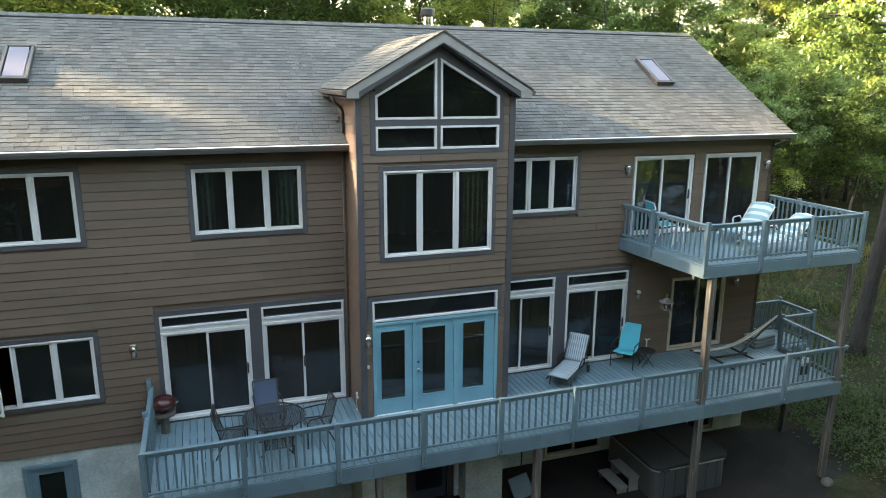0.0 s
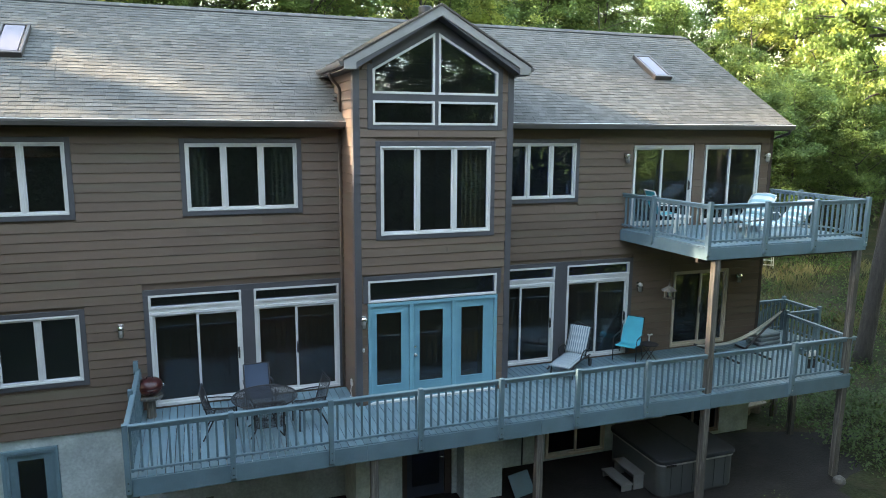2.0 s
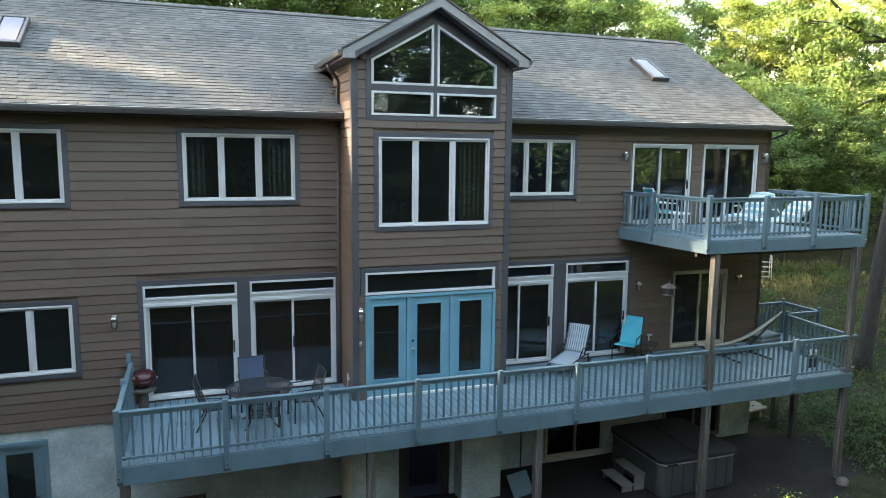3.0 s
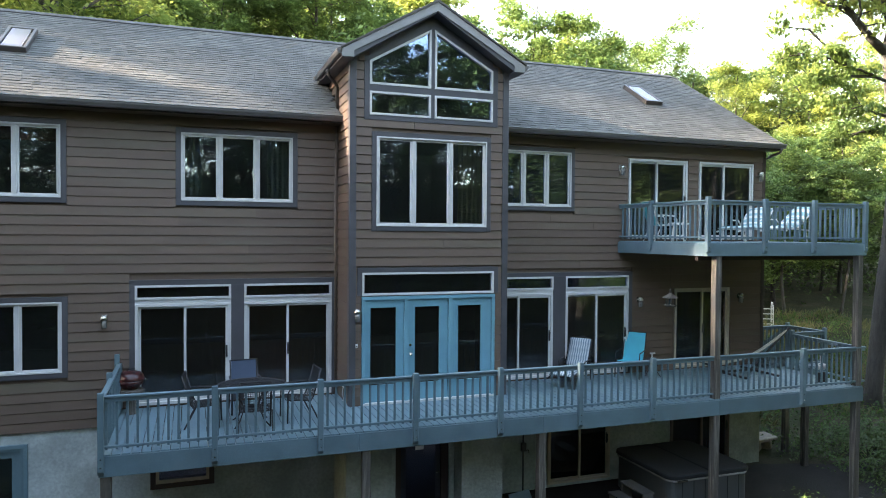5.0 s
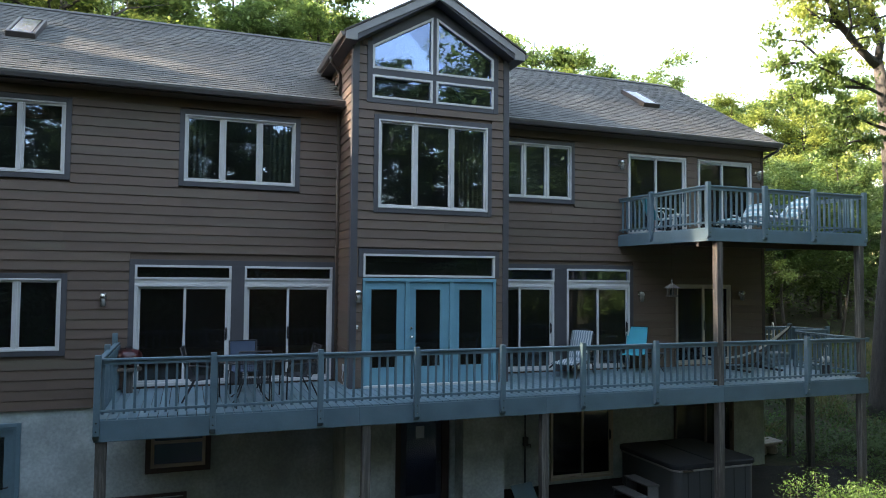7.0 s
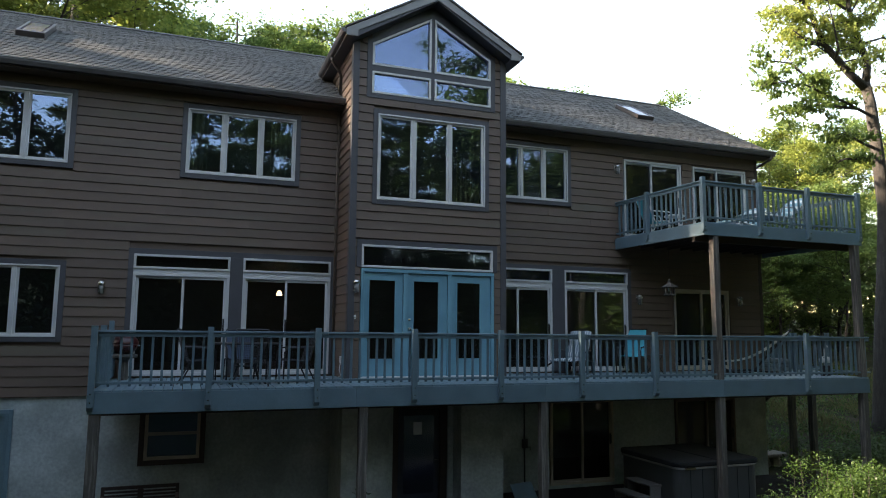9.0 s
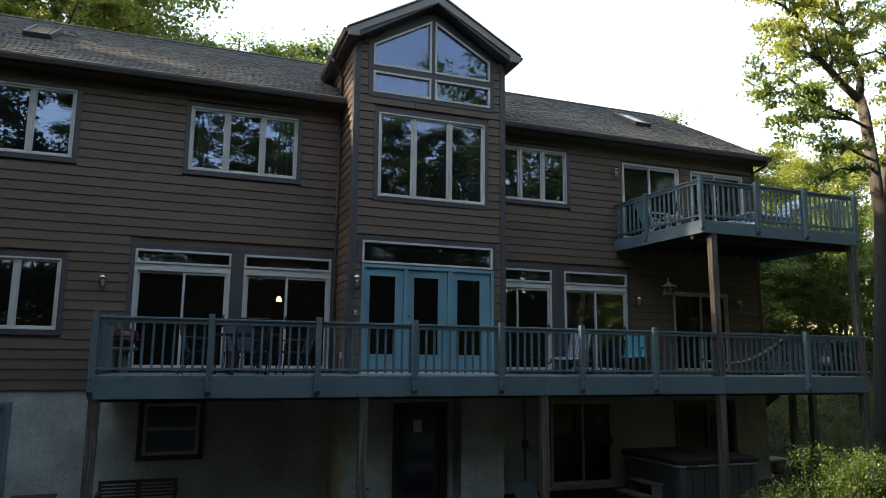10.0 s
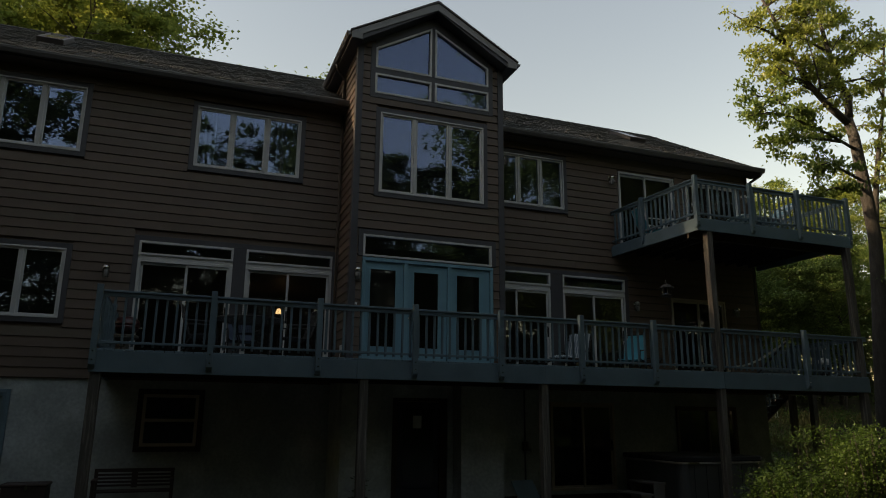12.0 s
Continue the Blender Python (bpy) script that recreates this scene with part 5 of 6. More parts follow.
part("button", Geo().lathe([(0.014, 0), (0.012, 0.008), (0.004, 0.01)], 10).mesh("button", CHROME), None, bell, at=pose(0, -0.015, 0, 90))
outlet = thing("outlet_box", (-BAY_X - 0.01, -0.75, 3.08), "white outdoor outlet box on the bay wall", "outlet")
part("cover", Geo().box(-0.05, 0.0, -0.045, 0.045, -0.07, 0.07), WHITE, outlet, bevel=0.01)
part("cord", Geo().tube([(-0.03, 0, -0.06), (-0.05, 0.02, -0.2), (-0.04, -0.12, -0.33), (-0.05, 0.05, -0.345)], 0.008, 5), WHITE, outlet, smooth=True)
vent = thing("vent_pipe", (6.4, -0.005, 2.98), "white plastic vent pipe on the wall", "pipe")
part("pipe", Geo().tube([(0, 0, 0.2), (0, -0.06, 0.21), (0, -0.09, 0.19), (0, -0.09, 0.0)], 0.02, 8), WHITE, vent, smooth=True)
part("elbow", Geo().tube([(0, -0.075, 0.205), (0.1, -0.075, 0.215)], 0.022, 8), WHITE, vent)

# ---- under the deck ----
def rounded_outline(x0, x1, y0, y1, r, k=6):
    out = []
    for cx, cy, a0 in ((x1 - r, y1 - r, 0), (x0 + r, y1 - r, 90), (x0 + r, y0 + r, 180), (x1 - r, y0 + r, 270)):
        out += [(cx + r * math.cos(radians(a0 + 90 * i / k)), cy + r * math.sin(radians(a0 + 90 * i / k))) for i in range(k + 1)]
    return out


tub = thing("hot_tub", Matrix.Translation((6.18, -1.5, 0.0)) @ Matrix.Diagonal((0.95, 1.0, 1.0, 1.0)), "grey panelled hot tub with a dark vinyl cover", "hot tub")
part("base", Geo().prism(rounded_outline(-1.1, 1.1, -1.03, 1.03, 0.2), 0.0, 0.07, "z"), BLACK, tub)
part("shell", Geo().prism(rounded_outline(-1.14, 1.14, -1.06, 1.06, 0.22), 0.07, 0.82, "z"), TUBSIDE, tub, "grey side panels")
for k in range(1, 7):
    x = -1.14 + k * 2.28 / 7
    part("panel_groove", Geo().box(x - 0.006, x + 0.006, -1.068, -1.058, 0.1, 0.8), TUBLID, tub)
part("rim", Geo().prism(rounded_outline(-1.17, 1.17, -1.09, 1.09, 0.24), 0.82, 0.87, "z"), mat("pale_acrylic", (0.25, 0.25, 0.24), 0.2), tub, "pale acrylic rim", bevel=0.01)
for s in (-1, 1):
    g = Geo()
    o = rounded_outline(-1.19, 1.19, -1.11, 1.11, 0.24)
    half = [(x, y) for x, y in o if s * x > 0.0]
    half = sorted(half, key=lambda p: math.atan2(p[1], s * p[0]))
    half = [(0.012 * s, half[0][1])] + half + [(0.012 * s, half[-1][1])]
    g.prism(half if s > 0 else half[::-1], 0.87, 0.97, "z")
    part("cover_half", g, TUBLID, tub, "dark vinyl cover half", bevel=0.02)
# bright strip stands in for the highlight at the corner handle
part("corner_light", Geo().box(-1.0, -0.72, -1.13, -1.1, 0.83, 0.865), CHROME, tub, "chrome strip for the highlight at the tub's corner")
steps = thing("tub_steps", (4.74, -1.55, 0.0), "two-tread grey wooden tub steps", "steps")
GREYWOOD = mat("grey_painted_wood", (0.13, 0.127, 0.12), 0.75, scale=3, vary=0.2, fine=40, bump=0.3)
for k, (x, z) in enumerate(((-0.28, 0.2), (0.05, 0.42))):
    part("tread", Geo().box(x, x + 0.32, -0.45, 0.45, z - 0.04, z), GREYWOOD, steps, bevel=0.005)
    for s in (-1, 1):
        part("side_panel", Geo().box(x + 0.03, x + 0.3, s * 0.4 - 0.02, s * 0.4 + 0.02, 0.0, z - 0.04), GREYWOOD, steps)
bench = thing("garden_bench", (-5.39, -0.5, 0.0), "dark slatted garden bench against the foundation", "bench")
for s in (-1, 1):
    part("end_frame", Geo().box(s * 0.64 - 0.03, s * 0.64 + 0.03, -0.03, 0.03, 0.0, 0.78).box(s * 0.64 - 0.03, s * 0.64 + 0.03, -0.48, -0.42, 0.0, 0.6).box(s * 0.64 - 0.035, s * 0.64 + 0.035, -0.5, 0.0, 0.58, 0.62), DARKTRIM, bench, bevel=0.004)
part("back_rail", Geo().box(-0.61, 0.61, -0.02, 0.02, 0.72, 0.78), DARKTRIM, bench, bevel=0.004)
part("mid_stile", Geo().box(-0.05, 0.05, -0.02, 0.02, 0.45, 0.72), DARKTRIM, bench)
for k in range(4):
    part("back_slat", Geo().box(-0.61, 0.61, -0.012, 0.012, 0.47 + k * 0.062, 0.505 + k * 0.062), DARKTRIM, bench)
for k in range(5):
    part("seat_slat", Geo().box(-0.61, 0.61, -0.45 + k * 0.09, -0.38 + k * 0.09, 0.4, 0.425), DARKTRIM, bench)
binn = thing("storage_box", (-7.1, -0.55, 0.0), "dark brown wooden storage box by the side door", "box")
part("box_body", Geo().box(-0.34, 0.34, -0.25, 0.25, 0.0, 0.52), DARKTRIM, binn, bevel=0.01)
part("box_lid", Geo().box(-0.36, 0.36, -0.27, 0.27, 0.52, 0.57), DARKTRIM, binn, bevel=0.012)
part("latch", Geo().box(0.02, 0.06, -0.29, -0.27, 0.46, 0.55), CHROME, binn)
cond = thing("conduit", (2.8, 0.0, 0.0), "grey metal conduit with a junction box on the foundation", "conduit")
part("pipe", Geo().tube([(0, 0.0, 0.0), (0, 0.0, 2.36)], 0.02, 8), TUBSIDE, cond)
part("junction_box", Geo().box(-0.06, 0.06, -0.06, 0.025, 1.0, 1.2), TUBSIDE, cond, bevel=0.006)
part("valve", Geo().tube([(0.06, -0.03, 1.02), (0.13, -0.03, 1.02), (0.13, -0.03, 0.95)], 0.014, 6), CHROME, cond)
panel = thing("leaning_lid", (2.25, -1.35, 0.0, 0, 0, 15), "blue-grey plastic lid propped against the pier", "lid")
part("sheet", Geo().box(-0.3, 0.3, -0.02, 0.02, 0, 0.55, pose(0, 0, 0, -35)), RAILING, panel, bevel=0.012)
pot = thing("potted_plant", (-1.45, -1.5, 0.0), "small dark potted plant by the pier", "plant")
part("pot", Geo().lathe([(0.1, 0), (0.15, 0.22), (0.165, 0.23), (0.165, 0.26), (0.13, 0.25)], 14), DARKTRIM, pot)
g = Geo()
prnd = random.Random(9)
for k in range(90):
    a, r, z = prnd.uniform(0, math.tau), prnd.uniform(0, 0.2), prnd.uniform(0.25, 0.62)
    c = Vector((r * math.cos(a), r * math.sin(a), z))
    u = Vector((math.cos(a), math.sin(a), prnd.uniform(-0.4, 0.6))) * 0.05
    w = Vector((-math.sin(a), math.cos(a), 0.2)) * 0.025
    g.add([c - u, c + w, c + u, c - w], [(0, 1, 2, 3)])
part("foliage", g, SHRUB, pot)
ledge = thing("stone_ledge", (10.75, 0.9, ground_z(10.75, 0.9) - 0.05, 0, 0, 12), "flat stone slab on rough stones beside the house", "stone")
part("slab", Geo().prism([(-0.7, -0.3), (0.6, -0.36), (0.75, 0.2), (0.1, 0.35), (-0.65, 0.3)], 0.34, 0.43, "z"), STONE, ledge, bevel=0.02)
for x, y, s in ((-0.45, 0.0, 0.2), (0.0, 0.02, 0.22), (0.45, -0.05, 0.2)):
    part("stone", Geo().lathe([(s * 0.8, 0), (s, 0.1), (s * 0.9, 0.25), (s * 0.6, 0.345)], 7, (x, y, 0)), STONE, ledge, bevel=0.02)

rock = thing("rock", (9.85, -3.3, 0.0, 0, 0, 25), "pale lichen-covered rock at the foot of the end post", "stone")
part("boulder", Geo().lathe([(0.12, -0.05), (0.16, 0.05), (0.13, 0.13), (0.06, 0.18), (0.02, 0.19)], 9), mat("dark_rock", (0.085, 0.08, 0.07), 0.9, scale=4, vary=0.3, fine=20, bump=0.6), rock, bevel=0.02)

# steps down from the landing, along the end wall
stair = thing("deck_stairs", (0, 0, 0), "blue-grey timber steps down from the side landing", "stairs")
for k in range(9):
    part("tread", Geo().box(10.35, 11.45, 0.52 + k * 0.27, 0.8 + k * 0.27, 2.5 - k * 0.19, 2.54 - k * 0.19), DECK, stair, bevel=0.004)
for x in (10.3, 11.46):
    part("stringer", Geo().prism([(0.5, 2.68), (3.0, 0.92), (3.0, 0.62), (0.5, 2.38)], x, x + 0.04, "x"), JOIST, stair)
part("hand_rail", Geo().prism([(0.5, 3.63), (2.9, 1.94), (2.9, 1.9), (0.5, 3.58)], 11.44, 11.52, "x"), RAILING, stair)
for k in range(14):
    y = 0.65 + k * 0.16
    part("baluster", Geo().box(11.46, 11.5, y, y + 0.036, 2.4 - (y - 0.5) * 0.704, 3.6 - (y - 0.5) * 0.704), RAILING, stair)
ladder = thing("pool_ladder", (22.2, 12.0, ground_z(22.2, 12.0), 0, 0, -30), "white metal pool ladder standing in the grass", "ladder")
for s in (-1, 1):
    part("rail", Geo().tube([(s * 0.28, 0.0, 0.0), (s * 0.25, 0.0, 1.05), (s * 0.25, 0.08, 1.22), (s * 0.25, 0.25, 1.22), (s * 0.25, 0.33, 1.05), (s * 0.28, 0.4, 0.0)], 0.022, 6), WHITE, ladder, smooth=True)
for k in range(4):
    part("rung", Geo().box(-0.27, 0.27, -0.03, 0.03, 0.15 + k * 0.25, 0.18 + k * 0.25), WHITE, ladder)

# ---- inside the windows ----
def curtain(x0, x1, z0, z1, y, material, label):
    g = Geo()
    n = int((x1 - x0) / 0.02)
    for k in range(n + 1):
        x = x0 + (x1 - x0) * k / n
        d = 0.035 * math.sin(k * 1.15) + 0.012 * math.sin(k * 0.31)
        g.v += [(x, y + d, z0), (x, y + d * 0.6, z1)]
    g.f = [(2 * k, 2 * k + 2, 2 * k + 3, 2 * k + 1) for k in range(n)]
    c = thing("curtain", (0, 0, 0), label, "curtain")
    part("drape", g, material, c, smooth=True)
    part("rod", Geo().tube([(x0 - 0.05, y, z1), (x1 + 0.05, y, z1)], 0.014, 6), CHROME, c)


GREEN_CLOTH = mat("green_curtain", (0.5, 0.58, 0.4), 0.9, scale=3, vary=0.1, fine=90, bump=0.2)
PALE_CLOTH = mat("pale_curtain", (0.45, 0.44, 0.38), 0.9, scale=3, vary=0.1, fine=90, bump=0.2)
curtain(-4.95, -4.5, 6.7, 8.3, 0.3, GREEN_CLOTH, "green curtain drawn to the side of the window")
curtain(-3.2, -2.68, 6.7, 8.3, 0.3, GREEN_CLOTH, "green curtain drawn to the side of the window")
curtain(9.0, 9.65, 5.75, 8.25, 0.3, PALE_CLOTH, "pale sheer curtain beside the sliding door")
curtain(5.7, 6.0, 5.75, 8.25, 0.3, mat("aqua_curtain", (0.1, 0.33, 0.33), 0.9), "aqua curtain beside the sliding door")
curtain(3.6, 4.0, 6.7, 8.3, 0.3, PALE_CLOTH, "pale curtain at the side of the window")
curtain(0.7, 1.25, 6.2, 8.3, BAY_Y + 0.3, mat("ochre_curtain", (0.6, 0.52, 0.22), 0.9), "ochre curtain at the side of the bay window")
blind = thing("window_blind", (-8.19, 0.24, 7.95), "rust-coloured rolled fabric blind", "blind")
part("roll", Geo().box(-1.1, 1.1, -0.02, 0.02, 0.0, 0.28), mat("rust_fabric", (0.3, 0.1, 0.04), 0.9), blind, bevel=0.01)
part("head_rail", Geo().box(-1.1, 1.1, -0.03, 0.03, 0.28, 0.33), WHITE, blind)
pend = thing("pendant_lamp", (-2.15, 6.4, 4.72), "small glowing pendant lamp inside the dining room", "lamp")
part("shade", Geo().lathe([(0.09, 0.0), (0.085, 0.05), (0.05, 0.14), (0.02, 0.16)], 16), glow_mat("warm_lamp_glass", (1.0, 0.72, 0.42), 0.8), pend, "warm glowing glass shade", smooth=True)
part("cord", Geo().tube([(0, 0, 0.16), (0, 0, 0.78)], 0.006, 5), BLACK, pend)

dining = thing("dining_table", (5.75, 1.35, 2.7), "round pale table inside the patio door", "table")
part("tabletop", Geo().lathe([(0.42, 0.71), (0.46, 0.72), (0.46, 0.74), (0.42, 0.75)], 24), PLASTER, dining)
part("pedestal", Geo().lathe([(0.25, 0.0), (0.22, 0.03), (0.06, 0.08), (0.05, 0.71)], 14), PLASTER, dining)
bowl = thing("bowl", (5.7, 1.3, 3.45), "white bowl on the table inside", "bowl")
part("dish", Geo().lathe([(0.05, 0.0), (0.12, 0.03), (0.17, 0.1), (0.175, 0.13), (0.16, 0.13)], 20), WHITE, bowl, smooth=True)

# ---- trees ----
def add_leaves(geo, centres, leaf, rng, droop, width, folded=False, plain=False):
    """Adds one leaf at each centre, turned at random; folded leaves are creased and cupped, plain ones are one face."""
    n = len(centres)
    a, b, size = rng.uniform(0, math.tau, n), rng.normal(-droop, 0.5, n), rng.uniform(0.6, 1.3, (n, 1)) * leaf
    u = np.stack([np.cos(a) * np.cos(b), np.sin(a) * np.cos(b), np.sin(b)], 1) * size
    w = np.stack([-np.sin(a), np.cos(a), rng.uniform(-0.55, 0.55, n)], 1) * size * width
    ends = [centres - u * 0.5, centres - u * 0.1 + w, centres + u * 0.5, centres - u * 0.1 - w]
    if plain:
        k = np.arange(n)[:, None] * 3 + len(geo.v)
        geo.v += np.stack([ends[0], centres + u * 0.35 + w * 1.15, centres + u * 0.5 - w * 0.9], 1).reshape(-1, 3).tolist()
        geo.f += (k + np.array([0, 1, 2])).tolist()
        return geo
    if folded:
        cup = np.cross(u, w)
        cup *= 0.12 * size / (np.linalg.norm(cup, axis=1, keepdims=True) + 1e-9)
        ends = [ends[0], ends[1] + cup, ends[2], ends[3] + cup]
    k = np.arange(n)[:, None] * 4 + len(geo.v)
    geo.v += np.stack(ends, 1).reshape(-1, 3).tolist()
    geo.f += np.concatenate([k + np.array([0, 1, 2]), k + np.array([0, 2, 3])], 0).tolist()
    return geo


def tree_meshes(seed, height, radius, base, leaves, leaf, spread=0.5, leaf_material=LEAF, trunk_r=0.2, sparse=1.0, plain=True, clumps=0.62):
    """A tapered trunk with limbs and twigs, and a crown of many separate leaves gathered round the twigs."""
    rnd = random.Random(seed)
    wood, tips = Geo(), []
    lean = Vector((rnd.uniform(-0.05, 0.05), rnd.uniform(-0.05, 0.05), 0))
    spine = [Vector((lean.x * z + 0.25 * math.sin(z * 0.5 + seed), lean.y * z + 0.25 * math.cos(z * 0.4 + seed) - 0.25 * math.cos(seed), z)) for z in [height * k / 9 for k in range(10)]]
    spine = [p - Vector((spine[0].x, spine[0].y, 0)) for p in spine]
    wood.tube(spine, [trunk_r * 1.25] + [trunk_r * (1 - 0.09 * k) for k in range(1, 10)], 9)
    limbs = int(15 * sparse)
    for k in range(limbs):
        f = base + (0.97 - base) * (k + rnd.random() * 0.6) / limbs
        i = min(8, int(f * 9))
        p = spine[i].lerp(spine[i + 1], f * 9 - i)
        a = k * 2.4 + rnd.uniform(-0.4, 0.4)
        reach = radius * (0.35 + 0.75 * math.sin(math.pi * min(1, (f - base) / (1 - base) * 0.75 + 0.2))) * rnd.uniform(0.7, 1.15)
        rise = rnd.uniform(0.15, 0.75) * reach
        mid = p + Vector((math.cos(a) * reach * 0.5, math.sin(a) * reach * 0.5, rise * 0.65))
        end = p + Vector((math.cos(a + 0.15) * reach, math.sin(a + 0.15) * reach, rise))
        r = trunk_r * (1 - 0.8 * f) * 0.5
        wood.tube([p, p.lerp(mid, 0.5) + Vector((0, 0, 0.05)), mid, mid.lerp(end, 0.5), end], [r, r * 0.8, r * 0.6, r * 0.4, r * 0.15], 5)
        for j in range(7):
            q = p.lerp(mid, 0.5 + j * 0.25) if j < 2 else mid.lerp(end, (j - 2) / 4)
            d = Vector((rnd.gauss(0, 1), rnd.gauss(0, 1), rnd.gauss(0.25, 0.6))).normalized() * reach * rnd.uniform(0.22, 0.45)
            wood.tube([q, q + d * 0.55 + Vector((0, 0, 0.06)), q + d], [r * 0.3, r * 0.2, r * 0.07], 3, caps=False)
            tips += [q + d, q + d * 0.6]
    tips.append(spine[9])
    rng = np.random.RandomState(seed)
    sprays = np.array([tuple(t) for t in tips])[rng.permutation(len(tips))[:int(len(tips) * clumps)]]
    which = rng.randint(0, len(sprays), leaves)
    size = (spread * rng.uniform(0.5, 1.3, len(sprays)))[which][:, None]
    crown = add_leaves(Geo(), sprays[which] + rng.normal(0, 1, (leaves, 3)) * size * np.array([1, 1, 0.5]), leaf, rng, 0.3, 0.42, plain=plain)
    return wood.mesh("trunk", BARK, smooth=True), crown.mesh("crown", leaf_material)


def plant(meshes, x, y, label, scale=1.0, turn=0.0, group="", lean=(0, 0), sink=0.1):
    t = thing("tree", Matrix.Translation((x, y, ground_z(x, y) - sink)) @ pose(0, 0, 0, lean[0], lean[1], turn) @ Matrix.Diagonal((scale, scale, scale, 1)), label, "tree", group)
    part("trunk", meshes[0], None, t)
    part("crown", meshes[1], None, t)
    return t


FOREST = [tree_meshes(11, 18, 4.6, 0.3, 16000, 0.24, 0.6), tree_meshes(12, 20, 4.0, 0.35, 16000, 0.23, 0.55, LEAF_SUNLIT), tree_meshes(13, 16, 5.0, 0.12, 18000, 0.25, 0.65), tree_meshes(14, 21, 4.4, 0.4, 16000, 0.23, 0.6),
          tree_meshes(15, 19, 4.3, 0.16, 15000, 0.25, 0.55), tree_meshes(16, 19, 4.6, 0.28, 70000, 0.15, 0.48, LEAF_SUNLIT, 0.27, 1.4, False, 0.8), tree_meshes(17, 18, 4.6, 0.2, 5500, 0.5, 0.8, clumps=1.0),
          tree_meshes(18, 19, 4.6, 0.16, 18000, 0.22, 0.42, LEAF_DARK, clumps=0.9), tree_meshes(19, 19, 4.8, 0.06, 13000, 0.38, 0.8, LEAF_DARK, clumps=1.0),
          tree_meshes(20, 17, 4.2, 0.2, 34000, 0.17, 0.4, LEAF, 0.22, 1.3, clumps=0.9),
          tree_meshes(22, 19, 4.8, 0.06, 26000, 0.2, 0.6, LEAF_DARK, clumps=1.0),
          tree_meshes(21, 11, 3.4, 0.34, 24000, 0.15, 0.34, LEAF, 0.11, 1.2, False, 0.4)]
TALL = [18.5, 20.5, 16.8, 21.5, 19.5, 19.5, 18.5, 19.5, 19.5, 17.5, 19.5, 11.3]
LABELS = ("tall leafy green tree in the woods", "tall tree with leaves toned yellow-green for sunlight", "broad leafy tree in the woods", "slender tall forest tree", "thinly leaved tall tree at the edge of the yard", "tall tree with dense yellow-green leaves and dark limbs", "unseen broad leafy tree, added to shade house and yard", "tall dark green tree with open branches", "dense dark green tree out of view, added to block light", "rounded tree with dense small green leaves", "dense dark green tree out of view, added to shade the deck", "slim young tree with sprays of green leaves")
rnd = random.Random(21)


def scatter(count, x0, x1, y0, y1, gap, top, group, kinds=(0, 1, 2, 3)):
    """Plants trees at random, no closer than gap, their tops near the height that top(x, y) gives."""
    spots = []
    for _ in range(count * 30):
        x, y = rnd.uniform(x0, x1), rnd.uniform(y0, y1)
        if len(spots) < count and all(math.hypot(x - a, y - b) > gap for a, b in spots):
            spots.append((x, y))
            k = rnd.choice(kinds)
            plant(FOREST[k], x, y, LABELS[k], (top(x, y) - ground_z(x, y)) / TALL[k] * rnd.uniform(0.94, 1.05), rnd.uniform(0, 360), group)


def crest(x, y):
    """Tree-top height of the woods behind the house, lower towards the right."""
    d, bearing = math.hypot(x + 4.7, y + 15), math.degrees(math.atan2(x + 4.7, y + 15))
    return 5.8 + d * (0.348 - 0.063 * smooth_step((bearing - 16) / 5) - 0.07 * smooth_step((bearing - 29) / 12))


scatter(38, 3, 52, 24, 48, 3.3, lambda x, y: crest(x, y) * rnd.uniform(0.95, 1.1), "woods behind the house", (0, 1, 3, 4, 4))
scatter(16, 15, 52, 13, 27, 3.6, lambda x, y: 5.0 + 0.177 * math.hypot(x + 4.7, y + 15), "woods behind the house", (1, 2, 2))
scatter(15, -32, 4, 24, 44, 4.4, lambda x, y: crest(x, y) * 1.03, "woods behind the house", (9, 9, 2))
for x, y, k, top in ((-10.0, 16.5, 5, 24), (-15.0, 25, 5, 27), (-3.0, 27, 9, 23.2), (1.6, 27, 9, 23.3), (25.4, 14, 3, 11.4), (24.3, 14.4, 11, 10.4), (21.6, 12.2, 11, 9.3), (27.6, 12.5, 11, 10.3), (31.5, 13.5, 11, 9.8), (28.5, 18.0, 9, 10.6), (33.5, 19.0, 9, 10.8)):
    plant(FOREST[k], x, y, LABELS[k], (top - ground_z(x, y)) / TALL[k], rnd.uniform(0, 360), "woods behind the house")
for x, y, top in ((-7.5, 23, 21.5), (-12.5, 24, 22.5), (-18.0, 23.5, 23)):
    plant(FOREST[9], x, y, LABELS[9], (top - ground_z(x, y)) / TALL[9], 40 * x, "woods behind the house")
# trees across the yard, then out-of-view ones on both sides, added to block light
scatter(30, -38, 46, -38, -27, 3.6, lambda x, y: rnd.uniform(17.0, 22.0), "trees across the yard", (7,))
plant(FOREST[0], 16.4, -29.0, LABELS[0], 1.5, 40, "trees across the yard")
# back row, added to close the gaps of low bright sky
scatter(22, -44, 50, -54, -42, 3.6, lambda x, y: 18.5, "trees across the yard", (8,))
# unseen trees set in the sun's path to dapple roof, bay and deck
for x, y, k, top in ((-27, 13, 6, 23.5), (-33, 12.5, 6, 24), (-30, 17, 6, 24.5), (-40, 13.8, 6, 29.5), (-21.5, 10.8, 6, 24.5), (-25, 4.6, 7, 20.5), (-24, 2.6, 7, 20), (-23, 1.6, 6, 12.4), (-26, -5, 6, 11.5), (-31, -2.5, 6, 12)):
    plant(FOREST[k], x, y, LABELS[k], (top - ground_z(x, y)) / TALL[k], 70 * k, "trees beside the yard")
